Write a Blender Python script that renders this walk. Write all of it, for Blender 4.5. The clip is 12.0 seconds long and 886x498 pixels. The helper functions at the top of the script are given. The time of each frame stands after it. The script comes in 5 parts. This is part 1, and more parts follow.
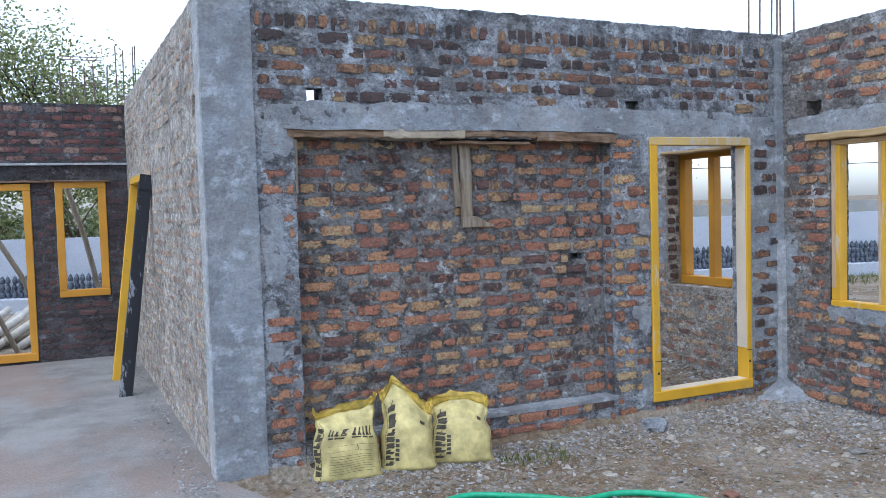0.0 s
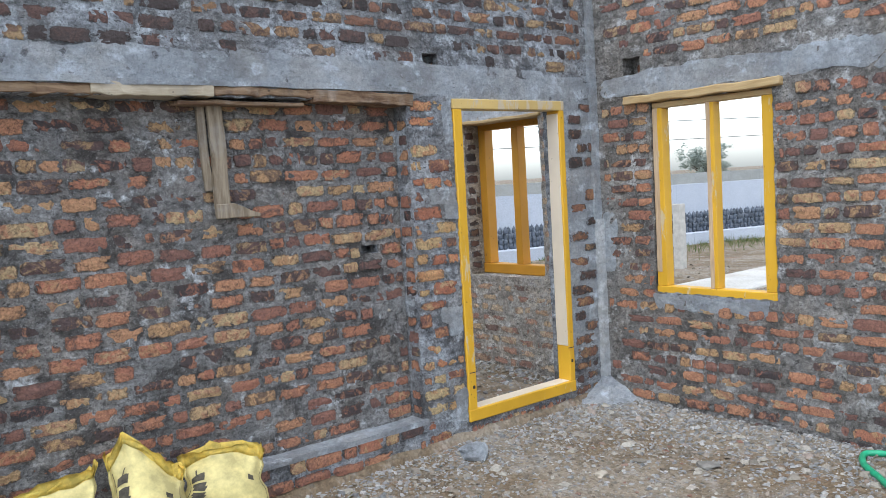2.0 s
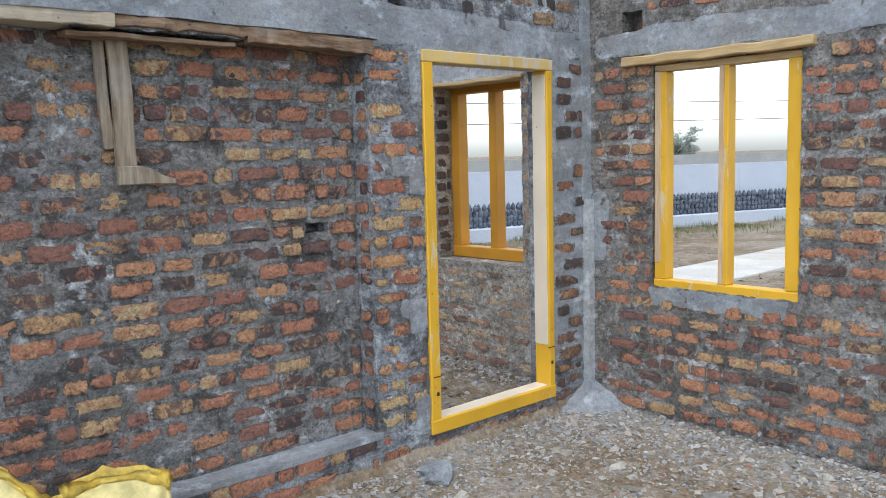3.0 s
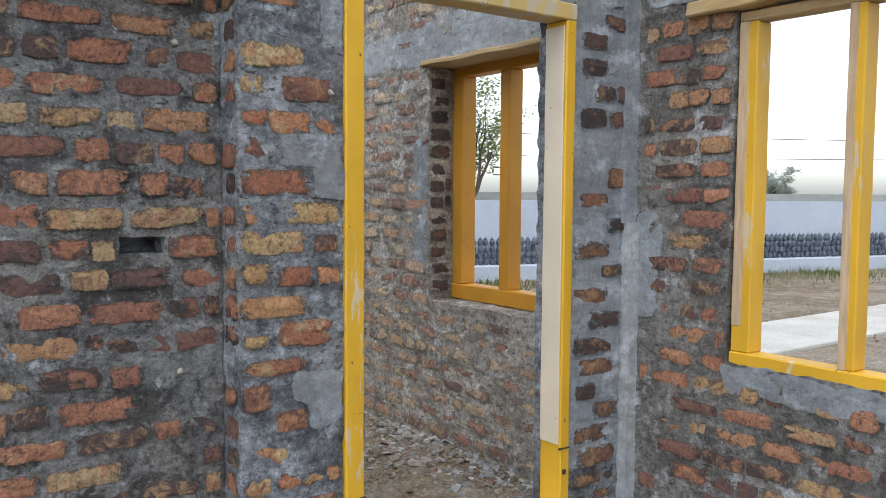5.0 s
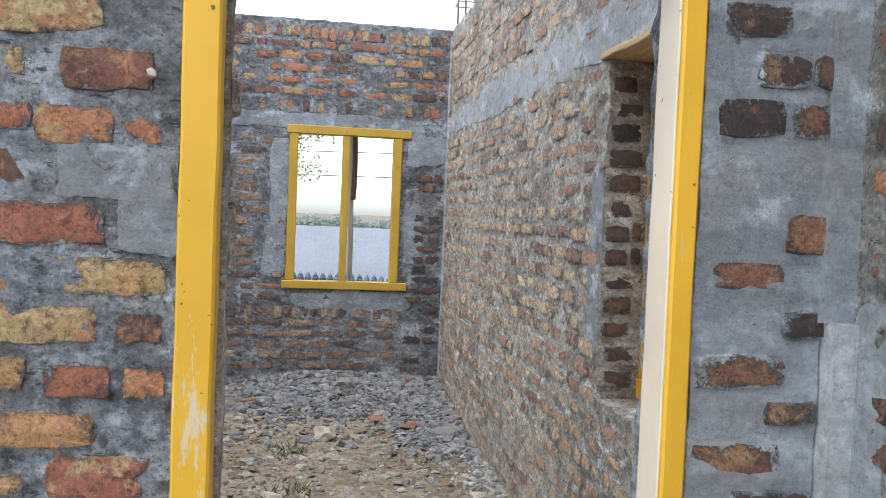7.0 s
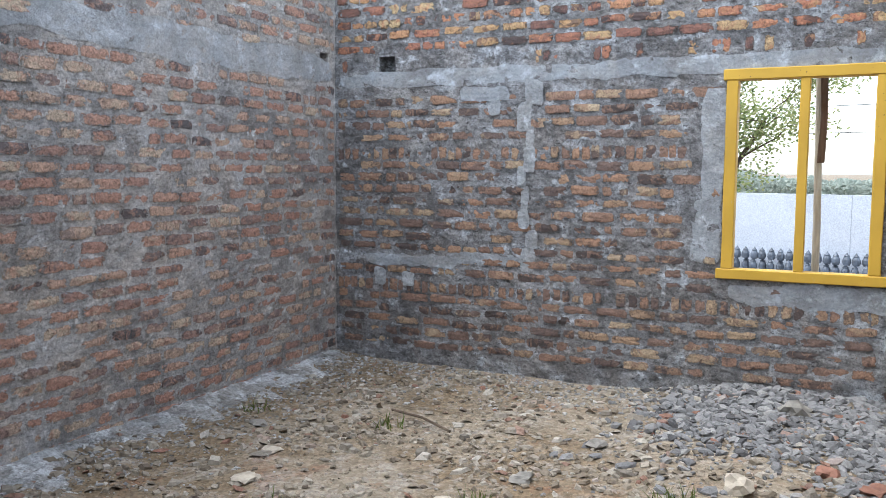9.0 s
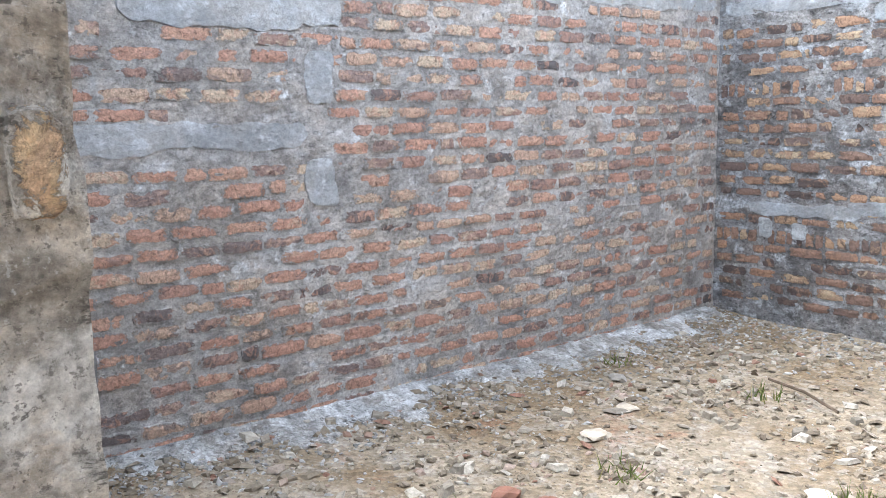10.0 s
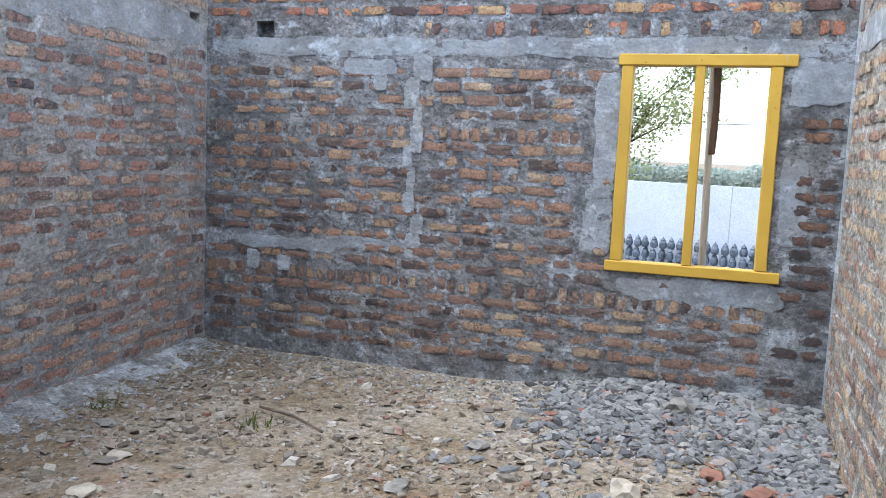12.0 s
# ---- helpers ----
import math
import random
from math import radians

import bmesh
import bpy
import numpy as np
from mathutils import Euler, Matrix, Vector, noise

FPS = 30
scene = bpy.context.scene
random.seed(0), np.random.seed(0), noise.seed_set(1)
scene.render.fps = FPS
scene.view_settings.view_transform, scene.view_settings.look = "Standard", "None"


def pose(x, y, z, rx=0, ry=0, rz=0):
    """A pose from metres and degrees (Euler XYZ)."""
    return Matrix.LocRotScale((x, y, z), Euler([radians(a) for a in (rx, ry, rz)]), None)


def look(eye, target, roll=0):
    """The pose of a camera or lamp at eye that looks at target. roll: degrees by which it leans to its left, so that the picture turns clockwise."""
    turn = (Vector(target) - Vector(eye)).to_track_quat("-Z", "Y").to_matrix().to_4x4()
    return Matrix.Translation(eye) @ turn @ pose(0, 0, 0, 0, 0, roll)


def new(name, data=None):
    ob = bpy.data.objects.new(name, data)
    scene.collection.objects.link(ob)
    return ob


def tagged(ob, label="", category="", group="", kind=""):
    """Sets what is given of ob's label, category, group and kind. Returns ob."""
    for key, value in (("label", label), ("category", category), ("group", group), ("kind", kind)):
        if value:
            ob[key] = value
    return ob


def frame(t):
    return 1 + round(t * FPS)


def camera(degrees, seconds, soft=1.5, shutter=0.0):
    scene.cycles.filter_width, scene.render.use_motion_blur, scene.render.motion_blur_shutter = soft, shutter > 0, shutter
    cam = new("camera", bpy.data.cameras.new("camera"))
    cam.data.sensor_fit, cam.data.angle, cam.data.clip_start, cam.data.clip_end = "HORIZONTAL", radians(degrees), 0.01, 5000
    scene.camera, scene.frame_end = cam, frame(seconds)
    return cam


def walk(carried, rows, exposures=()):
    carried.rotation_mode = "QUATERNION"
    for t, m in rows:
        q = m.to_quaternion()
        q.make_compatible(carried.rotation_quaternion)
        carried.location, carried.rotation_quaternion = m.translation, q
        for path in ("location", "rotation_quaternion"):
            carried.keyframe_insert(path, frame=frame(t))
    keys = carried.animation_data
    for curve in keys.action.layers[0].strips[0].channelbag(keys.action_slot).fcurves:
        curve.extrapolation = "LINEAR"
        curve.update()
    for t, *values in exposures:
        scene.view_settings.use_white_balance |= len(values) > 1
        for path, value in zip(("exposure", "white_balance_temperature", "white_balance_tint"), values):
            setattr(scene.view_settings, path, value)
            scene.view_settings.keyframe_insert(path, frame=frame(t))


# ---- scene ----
cam = camera(55.6, 12.0, 0.5)
PATH = [
    (0, (0.496, 0.058, 1.668), (1.345, 1.866, 1.567), -1.7),
    (0.5, (0.534, 0.335, 1.663), (1.544, 2.059, 1.585), -2.5),
    (1, (0.769, 0.643, 1.653), (1.85, 2.323, 1.567), -3.4),
    (1.5, (0.979, 0.927, 1.634), (2.145, 2.548, 1.519), -3.4),
    (2, (1.231, 1.286, 1.635), (2.515, 2.812, 1.478), -3.3),
    (2.5, (1.577, 1.659, 1.61), (2.851, 3.185, 1.387), -2.1),
    (3, (1.816, 1.942, 1.593), (3.153, 3.413, 1.376), -1.5),
    (3.2, (1.919, 2.036, 1.61), (3.284, 3.481, 1.393), -1.4),
    (4.8, (3.2, 2.904, 1.422), (4.447, 4.462, 1.292), -0.2),
    (5, (3.407, 2.94, 1.424), (4.597, 4.542, 1.288), 0.4),
    (5.5, (3.866, 3.108, 1.432), (4.877, 4.829, 1.303), 1.7),
    (6, (4.331, 3.313, 1.441), (5.117, 5.148, 1.328), 1.7),
    (6.5, (4.731, 3.446, 1.487), (5.256, 5.375, 1.405), 2.0),
    (6.7, (4.857, 3.526, 1.486), (5.301, 5.475, 1.416), 2.2),
    (8.3, (5.517, 4.573, 1.571), (5.229, 6.547, 1.43), 1.4),
    (8.5, (5.519, 4.691, 1.577), (5.143, 6.649, 1.426), 1.3),
    (9, (5.599, 4.988, 1.542), (4.728, 6.779, 1.358), 0.3),
    (9.5, (5.565, 5.183, 1.528), (4.192, 6.613, 1.26), -0.0),
    (10, (5.538, 5.331, 1.492), (3.968, 6.535, 1.197), -1.3),
    (10.5, (5.532, 5.445, 1.497), (3.939, 6.619, 1.208), -1.6),
    (11, (5.539, 5.444, 1.528), (4.175, 6.888, 1.294), -0.0),
    (11.3, (5.556, 5.405, 1.551), (4.395, 7.019, 1.33), 1.6),
    (11.5, (5.533, 5.388, 1.545), (4.513, 7.097, 1.341), 2.4),
    (11.8, (5.507, 5.354, 1.552), (4.729, 7.186, 1.354), 2.7),
    (12, (5.493, 5.338, 1.557), (4.872, 7.225, 1.326), 2.5),
]
EXPOSURES = [(0.0, 1.12, 5560, 9), (1.0, 1.3, 5830, 9), (1.5, 1.4, 6020, 8), (2.5, 1.4, 6120, 7), (3.2, 1.38, 6170, 7), (5.0, 1.25, 6320, 7), (5.5, 1.44, 6270, 7), (6.0, 1.78, 6220, 7), (6.7, 1.75, 6220, 7), (8.3, 1.58, 6180, 7), (8.6, 1.83, 6180, 7), (9.0, 2.2, 6250, 7), (9.3, 2.69, 6330, 7), (10.2, 3.19, 6320, 7), (10.8, 3.16, 6320, 7), (11.5, 2.99, 6220, 7), (12.0, 2.24, 5920, 7)]
walk(cam, [(t, look(eye, target, roll)) for t, eye, target, roll in PATH], EXPOSURES)

# ---- sky and sun: bright hazy overcast, soft sun from the west ----
SUN_ELEVATION, SUN_AZIMUTH = radians(66), radians(240)
world = bpy.data.worlds.new("overcast_sky")
scene.world = world
world.use_nodes = True
wn, wl = world.node_tree.nodes, world.node_tree.links
sky = wn.new("ShaderNodeTexSky")
sky.sky_type, sky.sun_disc = "NISHITA", False
sky.sun_elevation, sky.sun_rotation = SUN_ELEVATION, SUN_AZIMUTH
sky.air_density, sky.dust_density, sky.ozone_density, sky.altitude = 1.0, 1.9, 1.0, 100
haze = wn.new("ShaderNodeHueSaturation")
haze.inputs["Saturation"].default_value = 0.4
wl.new(sky.outputs["Color"], haze.inputs["Color"])
wl.new(haze.outputs["Color"], wn["Background"].inputs["Color"])
wn["Background"].inputs["Strength"].default_value = 0.15
sun = new("sun", bpy.data.lights.new("sun", "SUN"))
sun.data.energy, sun.data.angle, sun.data.color = 0.32, radians(60), (1.0, 0.98, 0.95)
sx, sy = math.sin(SUN_AZIMUTH) * math.cos(SUN_ELEVATION), math.cos(SUN_AZIMUTH) * math.cos(SUN_ELEVATION)
sun.matrix_world = look((sx * 30, sy * 30, 30 * math.sin(SUN_ELEVATION)), (0, 0, 0))


# ---- node helpers ----
class Nodes:
    """A short way to write a node material."""

    def __init__(self, name):
        self.m = bpy.data.materials.new(name)
        self.m.use_nodes = True
        self.t = self.m.node_tree
        self.out = self.t.nodes["Principled BSDF"]
        self.pos = self.t.nodes.new("ShaderNodeNewGeometry").outputs["Position"]

    def put(self, socket, value):
        if isinstance(value, bpy.types.NodeSocket):
            self.t.links.new(value, socket)
        elif isinstance(value, tuple) and len(value) == 3 and socket.type == "RGBA":
            socket.default_value = (*value, 1)
        else:
            socket.default_value = value

    def noise(self, scale, detail=4.0, rough=0.6, stretch=None, distort=0.0, offset=0.0):
        v = self.pos
        if stretch or offset:
            mp = self.t.nodes.new("ShaderNodeMapping")
            mp.inputs["Scale"].default_value = stretch or (1, 1, 1)
            mp.inputs["Location"].default_value = (offset, offset * 1.7, offset * 0.6)
            self.t.links.new(v, mp.inputs["Vector"])
            v = mp.outputs["Vector"]
        n = self.t.nodes.new("ShaderNodeTexNoise")
        self.t.links.new(v, n.inputs["Vector"])
        for key, value in (("Scale", scale), ("Detail", detail), ("Roughness", rough), ("Distortion", distort)):
            n.inputs[key].default_value = value
        return n.outputs["Fac"]

    def cells(self, scale):
        n = self.t.nodes.new("ShaderNodeTexVoronoi")
        n.inputs["Scale"].default_value = scale
        self.t.links.new(self.pos, n.inputs["Vector"])
        return n

    def step(self, value, low, high):
        n = self.t.nodes.new("ShaderNodeMapRange")
        self.put(n.inputs["Value"], value)
        n.inputs["From Min"].default_value, n.inputs["From Max"].default_value = low, high
        return n.outputs["Result"]

    def calc(self, how, a, b):
        n = self.t.nodes.new("ShaderNodeMath")
        n.operation = how
        self.put(n.inputs[0], a), self.put(n.inputs[1], b)
        return n.outputs[0]

    def mix(self, fac, a, b, how="MIX"):
        n = self.t.nodes.new("ShaderNodeMix")
        n.data_type, n.blend_type = "RGBA", how
        self.put(n.inputs["Factor"], fac), self.put(n.inputs["A"], a), self.put(n.inputs["B"], b)
        return n.outputs["Result"]

    def ramp(self, fac, stops, constant=False):
        n = self.t.nodes.new("ShaderNodeValToRGB")
        el = n.color_ramp.elements
        while len(el) < len(stops):
            el.new(1.0)
        for e, (p, c) in zip(el, stops):
            e.position, e.color = p, (*c, 1)
        if constant:
            n.color_ramp.interpolation = "CONSTANT"
        self.put(n.inputs["Fac"], fac)
        return n.outputs["Color"]

    def each(self, joined):
        """A random number for each piece: by island in a joined mesh, by object else."""
        if joined:
            return self.t.nodes["Geometry"].outputs["Random Per Island"]
        return self.t.nodes.new("ShaderNodeObjectInfo").outputs["Random"]

    def done(self, color, roughness=0.9, bumps=(), metallic=0.0, specular=0.3):
        self.put(self.out.inputs["Base Color"], color)
        self.put(self.out.inputs["Roughness"], roughness)
        self.out.inputs["Metallic"].default_value = metallic
        self.out.inputs["Specular IOR Level"].default_value = specular
        last = None
        for height, strength, distance in bumps:
            b = self.t.nodes.new("ShaderNodeBump")
            b.inputs["Strength"].default_value, b.inputs["Distance"].default_value = strength, distance
            self.put(b.inputs["Height"], height)
            if last:
                self.t.links.new(last, b.inputs["Normal"])
            last = b.outputs["Normal"]
        if last:
            self.t.links.new(last, self.out.inputs["Normal"])
        return self.m


# ---- materials ----
def cement_color(k, dark, mid, light, patchy=0.5, stain=(0.06, 0.055, 0.052), stained=0.4, grain=1.0):
    """Cement mortar and slurry, wiped on by trowel: mottled, streaked, with pale lime patches. Gives colour and two heights."""
    big, fine = k.noise(1.7, 6, 0.65), k.noise(48, 7, 0.78)
    blot, streak = k.noise(6.5, 8, 0.70, distort=0.25), k.noise(5, 7, 0.66, stretch=(0.8, 0.8, 2.2), offset=3)
    c = k.mix(k.step(big, 0.40, 0.58), dark, mid)
    c = k.mix(k.calc("MULTIPLY", k.step(k.noise(3.1, 6, 0.7, offset=17, distort=0.6), 0.44, 0.60), 0.6), c, k.mix(1.0, c, (1.09, 1.0, 0.90), "MULTIPLY"))
    c = k.mix(0.6 * grain, c, k.ramp(k.noise(13, 8, 0.72, stretch=(0.7, 0.7, 1.5), offset=21, distort=0.15), [(0.36, (0.34, 0.33, 0.32)), (0.5, (0.97, 0.97, 0.97)), (0.63, (1.6, 1.61, 1.63))]), "MULTIPLY")
    pale = k.calc("ADD", k.calc("MULTIPLY", blot, 0.65), k.calc("MULTIPLY", streak, 0.35))
    c = k.mix(k.step(pale, 0.60 - 0.15 * patchy, 0.66 - 0.13 * patchy), c, light)
    c = k.mix(k.calc("MULTIPLY", k.step(k.noise(5.3, 8, 0.7, offset=9, distort=0.2), 0.51, 0.58), stained), c, stain)
    c = k.mix(0.7 * grain, c, k.ramp(fine, [(0.35, (0.34, 0.34, 0.34)), (0.5, (0.97, 0.97, 0.97)), (0.65, (1.6, 1.6, 1.6))]), "MULTIPLY")
    c = k.mix(k.calc("MULTIPLY", k.step(k.noise(140, 4, 0.7, offset=35), 0.60, 0.66), 0.3 * grain), c, tuple(min(0.7, v * 1.5) for v in light))
    c = k.mix(k.calc("MULTIPLY", k.step(k.noise(105, 5, 0.7, offset=27), 0.57, 0.63), 0.7 * grain), c, tuple(v * 0.35 for v in dark))
    c = k.mix(k.calc("MULTIPLY", k.step(k.noise(34, 6, 0.72, stretch=(0.6, 0.6, 1.4), offset=44, distort=0.3), 0.60, 0.635), 0.85 * grain), c, tuple(v * 0.28 for v in dark))
    return k.mix(1.0, c, (1.28, 1.28, 1.28), "MULTIPLY"), blot, fine


def mortar(name, spec):
    k = Nodes(name)
    c, blot, fine = cement_color(k, *spec)
    return k.done(c, 0.93, [(blot, 1.0, 0.030), (k.noise(15, 7, 0.75, offset=31, distort=0.8), 0.9, 0.022), (fine, 1.0, 0.012), (k.noise(190, 3), 0.5, 0.003)])


REDS = [(0.0, (0.045, 0.041, 0.045)), (0.14, (0.10, 0.070, 0.068)), (0.28, (0.24, 0.12, 0.095)), (0.46, (0.40, 0.17, 0.105)),
        (0.68, (0.45, 0.225, 0.13)), (0.86, (0.45, 0.29, 0.15)), (0.97, (0.47, 0.35, 0.20))]
TANS = [(0.0, (0.17, 0.125, 0.11)), (0.14, (0.36, 0.20, 0.15)), (0.38, (0.50, 0.305, 0.22)), (0.66, (0.56, 0.41, 0.255)), (0.9, (0.62, 0.50, 0.35))]
SOOTY = [(0.0, (0.035, 0.033, 0.035)), (0.35, (0.075, 0.058, 0.057)), (0.58, (0.16, 0.09, 0.075)), (0.78, (0.28, 0.14, 0.085)), (0.92, (0.37, 0.255, 0.14))]
ROSES = [(0.0, (0.108, 0.103, 0.108)), (0.10, (0.259, 0.200, 0.189)), (0.28, (0.454, 0.265, 0.205)), (0.55, (0.508, 0.302, 0.227)), (0.80, (0.518, 0.367, 0.281)), (0.95, (0.562, 0.454, 0.346))]
BROWNS = [(0.0, (0.06, 0.052, 0.052)), (0.18, (0.15, 0.11, 0.10)), (0.42, (0.27, 0.17, 0.128)), (0.68, (0.35, 0.21, 0.14)), (0.90, (0.40, 0.29, 0.19)), (1.0, (0.46, 0.37, 0.26))]


def brick_look(name, palette, spec, smeared, soot_shade, joined):
    """Country brick: each of its own burn, pitted, blotched and wiped over with cement from its edges inwards."""
    k = Nodes(name)
    one = k.each(joined)
    c = k.ramp(one, palette)
    blot, fine = k.noise(13, 7, 0.74, distort=0.7), k.noise(70, 6, 0.78)
    other = k.ramp(k.calc("FRACT", k.calc("ADD", k.calc("MULTIPLY", one, 3.3), 0.35), 0.0), palette)
    c = k.mix(k.calc("MULTIPLY", k.step(blot, 0.49, 0.57), 0.75), c, other)
    c = k.mix(k.calc("MULTIPLY", k.step(k.noise(31, 7, 0.8, offset=5, distort=0.5), 0.55, 0.61), 0.65), c, (0.06, 0.042, 0.036))
    c = k.mix(0.55, c, k.ramp(fine, [(0.34, (0.36, 0.33, 0.31)), (0.5, (0.97, 0.97, 0.97)), (0.66, (1.6, 1.55, 1.5))]), "MULTIPLY")
    vein = k.noise(21, 6, 0.7, offset=18, distort=1.4)
    c = k.mix(k.calc("MULTIPLY", k.calc("MULTIPLY", k.step(vein, 0.478, 0.492), k.step(vein, 0.522, 0.508)), 0.3), c, (0.05, 0.034, 0.028))
    rim = k.t.nodes.new("ShaderNodeAttribute")
    rim.attribute_name = "rim"
    edge = k.calc("POWER", rim.outputs["Fac"], 2.6)
    cover = k.calc("ADD", k.noise(22, 9, 0.80, offset=2, distort=1.0), k.calc("MULTIPLY", k.calc("FRACT", k.calc("MULTIPLY", one, 37.7), 0.0), 0.10))
    cover = k.calc("ADD", cover, k.calc("MULTIPLY", edge, 0.18))
    paste, pb, pf_ = cement_color(k, *spec)
    wiped = k.step(cover, 0.80 - 0.26 * smeared, 0.825 - 0.26 * smeared)
    grime = k.step(cover, 0.70 - 0.26 * smeared, 0.79 - 0.26 * smeared)
    c = k.mix(k.calc("MULTIPLY", grime, 0.75 * soot_shade), c, (0.075, 0.058, 0.05))
    c = k.mix(0.05, c, (0.20, 0.185, 0.18))
    c = k.mix(k.calc("MULTIPLY", k.step(k.noise(85, 4, 0.6, offset=12), 0.60, 0.64), 0.6 * soot_shade), c, (0.05, 0.035, 0.03))
    c = k.mix(wiped, k.mix(1.0, c, (1.25, 1.25, 1.25), "MULTIPLY"), paste)
    # Dirt and the gap's own shade round the cement edge, both as dark colour.
    gap_shade = k.calc("MULTIPLY", k.step(cover, 0.795 - 0.26 * smeared, 0.803 - 0.26 * smeared), k.step(cover, 0.838 - 0.26 * smeared, 0.822 - 0.26 * smeared))
    c = k.mix(k.calc("MULTIPLY", gap_shade, 0.85 * soot_shade), c, (0.03, 0.026, 0.024))
    return k.done(c, 0.9, [(wiped, 0.9, 0.012), (blot, 0.9, 0.026), (fine, 1.0, 0.012), (k.noise(260, 2), 0.4, 0.002)])


def brick_pair(name, *look_of):
    return brick_look(name, *look_of, False), brick_look(name + "_joined", *look_of, True)


S_FRONT = ((0.162, 0.168, 0.179), (0.263, 0.280, 0.308), (0.392, 0.426, 0.465), 0.5, (0.050, 0.050, 0.053), 0.65)
S_NICHE = ((0.134, 0.132, 0.132), (0.211, 0.210, 0.211), (0.474, 0.493, 0.518), 0.22, (0.046, 0.042, 0.040), 0.78)
S_EAST = ((0.145, 0.140, 0.135), (0.225, 0.222, 0.218), (0.43, 0.436, 0.445), 0.42, (0.055, 0.05, 0.046), 0.55)
S_TAN = ((0.29, 0.268, 0.24), (0.39, 0.366, 0.33), (0.53, 0.52, 0.50), 0.5, (0.15, 0.128, 0.11), 0.4)
S_ROOM = ((0.302, 0.295, 0.293), (0.408, 0.401, 0.399), (0.604, 0.620, 0.641), 0.2, (0.114, 0.108, 0.105), 0.4, 0.65)
S_NORTH = ((0.15, 0.15, 0.155), (0.23, 0.237, 0.25), (0.37, 0.395, 0.43), 0.5, (0.06, 0.058, 0.06), 0.5)
# Wing mortar and bricks darker: the shade on that wall is in their colour.
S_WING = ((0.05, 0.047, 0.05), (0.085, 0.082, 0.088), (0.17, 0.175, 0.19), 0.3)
S_BAND = ((0.227, 0.243, 0.265), (0.302, 0.329, 0.362), (0.421, 0.459, 0.502), 0.45, (0.162, 0.167, 0.173), 0.35, 0.40)
S_PATCH = ((0.30, 0.315, 0.335), (0.38, 0.40, 0.425), (0.50, 0.525, 0.55), 0.5, (0.25, 0.25, 0.25), 0.2, 0.40)
S_MID = ((0.25, 0.268, 0.29), (0.33, 0.352, 0.38), (0.45, 0.48, 0.51), 0.5, (0.16, 0.165, 0.17), 0.35, 0.5)
S_PALE = ((0.34, 0.36, 0.38), (0.42, 0.44, 0.46), (0.54, 0.555, 0.57), 0.5, (0.2, 0.2, 0.2), 0.1, 0.40)
M_NICHE, M_WING, M_PATCH = mortar("mortar_niche", S_NICHE), mortar("mortar_wing", S_WING), mortar("cement_patch", S_PATCH)
M_FRONT, M_EAST, M_TAN = mortar("mortar_front", S_FRONT), mortar("mortar_east", S_EAST), mortar("mortar_tan", S_TAN)
M_ROOM, M_NORTH = mortar("mortar_room", S_ROOM), mortar("mortar_north", S_NORTH)
M_WASH = mortar("cement_washings", ((0.26, 0.267, 0.275), (0.36, 0.372, 0.385), (0.50, 0.518, 0.535), 0.6, (0.13, 0.115, 0.095), 0.6))
M_BAND, M_PALE, M_MID = mortar("cement_band", S_BAND), mortar("cement_pale", S_PALE), mortar("cement_dried", S_MID)
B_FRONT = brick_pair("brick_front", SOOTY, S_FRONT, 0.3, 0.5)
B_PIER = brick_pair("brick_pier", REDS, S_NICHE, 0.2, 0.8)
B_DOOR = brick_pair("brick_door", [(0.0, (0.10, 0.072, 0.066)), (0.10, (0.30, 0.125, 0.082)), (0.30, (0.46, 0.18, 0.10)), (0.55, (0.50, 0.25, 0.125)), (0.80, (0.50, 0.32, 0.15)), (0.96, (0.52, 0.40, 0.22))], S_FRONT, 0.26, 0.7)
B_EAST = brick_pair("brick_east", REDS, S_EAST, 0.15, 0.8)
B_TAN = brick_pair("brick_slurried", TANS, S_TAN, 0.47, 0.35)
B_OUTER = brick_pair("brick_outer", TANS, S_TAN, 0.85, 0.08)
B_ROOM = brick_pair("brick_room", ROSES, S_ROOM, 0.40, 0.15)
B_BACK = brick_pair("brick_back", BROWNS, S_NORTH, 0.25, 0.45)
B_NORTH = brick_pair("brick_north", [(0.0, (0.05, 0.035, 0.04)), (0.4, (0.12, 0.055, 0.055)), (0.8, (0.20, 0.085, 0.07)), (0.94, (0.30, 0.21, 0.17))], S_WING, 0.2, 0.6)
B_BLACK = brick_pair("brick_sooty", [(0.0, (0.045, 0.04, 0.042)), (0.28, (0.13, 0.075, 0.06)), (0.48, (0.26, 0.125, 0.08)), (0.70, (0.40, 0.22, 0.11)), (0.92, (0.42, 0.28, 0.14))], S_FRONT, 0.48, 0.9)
B_DARK = brick_pair("brick_dark", [(0.0, (0.04, 0.037, 0.04)), (0.35, (0.085, 0.066, 0.062)), (0.6, (0.15, 0.085, 0.07)), (0.85, (0.25, 0.14, 0.085))], S_FRONT, 0.42, 0.7)
# Lower wing bricks, blackened to hold the shade that lies on them.
B_WING_SHADE = brick_pair("brick_wing_shade", [(0.0, (0.03, 0.026, 0.03)), (0.5, (0.07, 0.05, 0.055)), (0.85, (0.13, 0.07, 0.065))], S_WING, 0.2, 0.6)


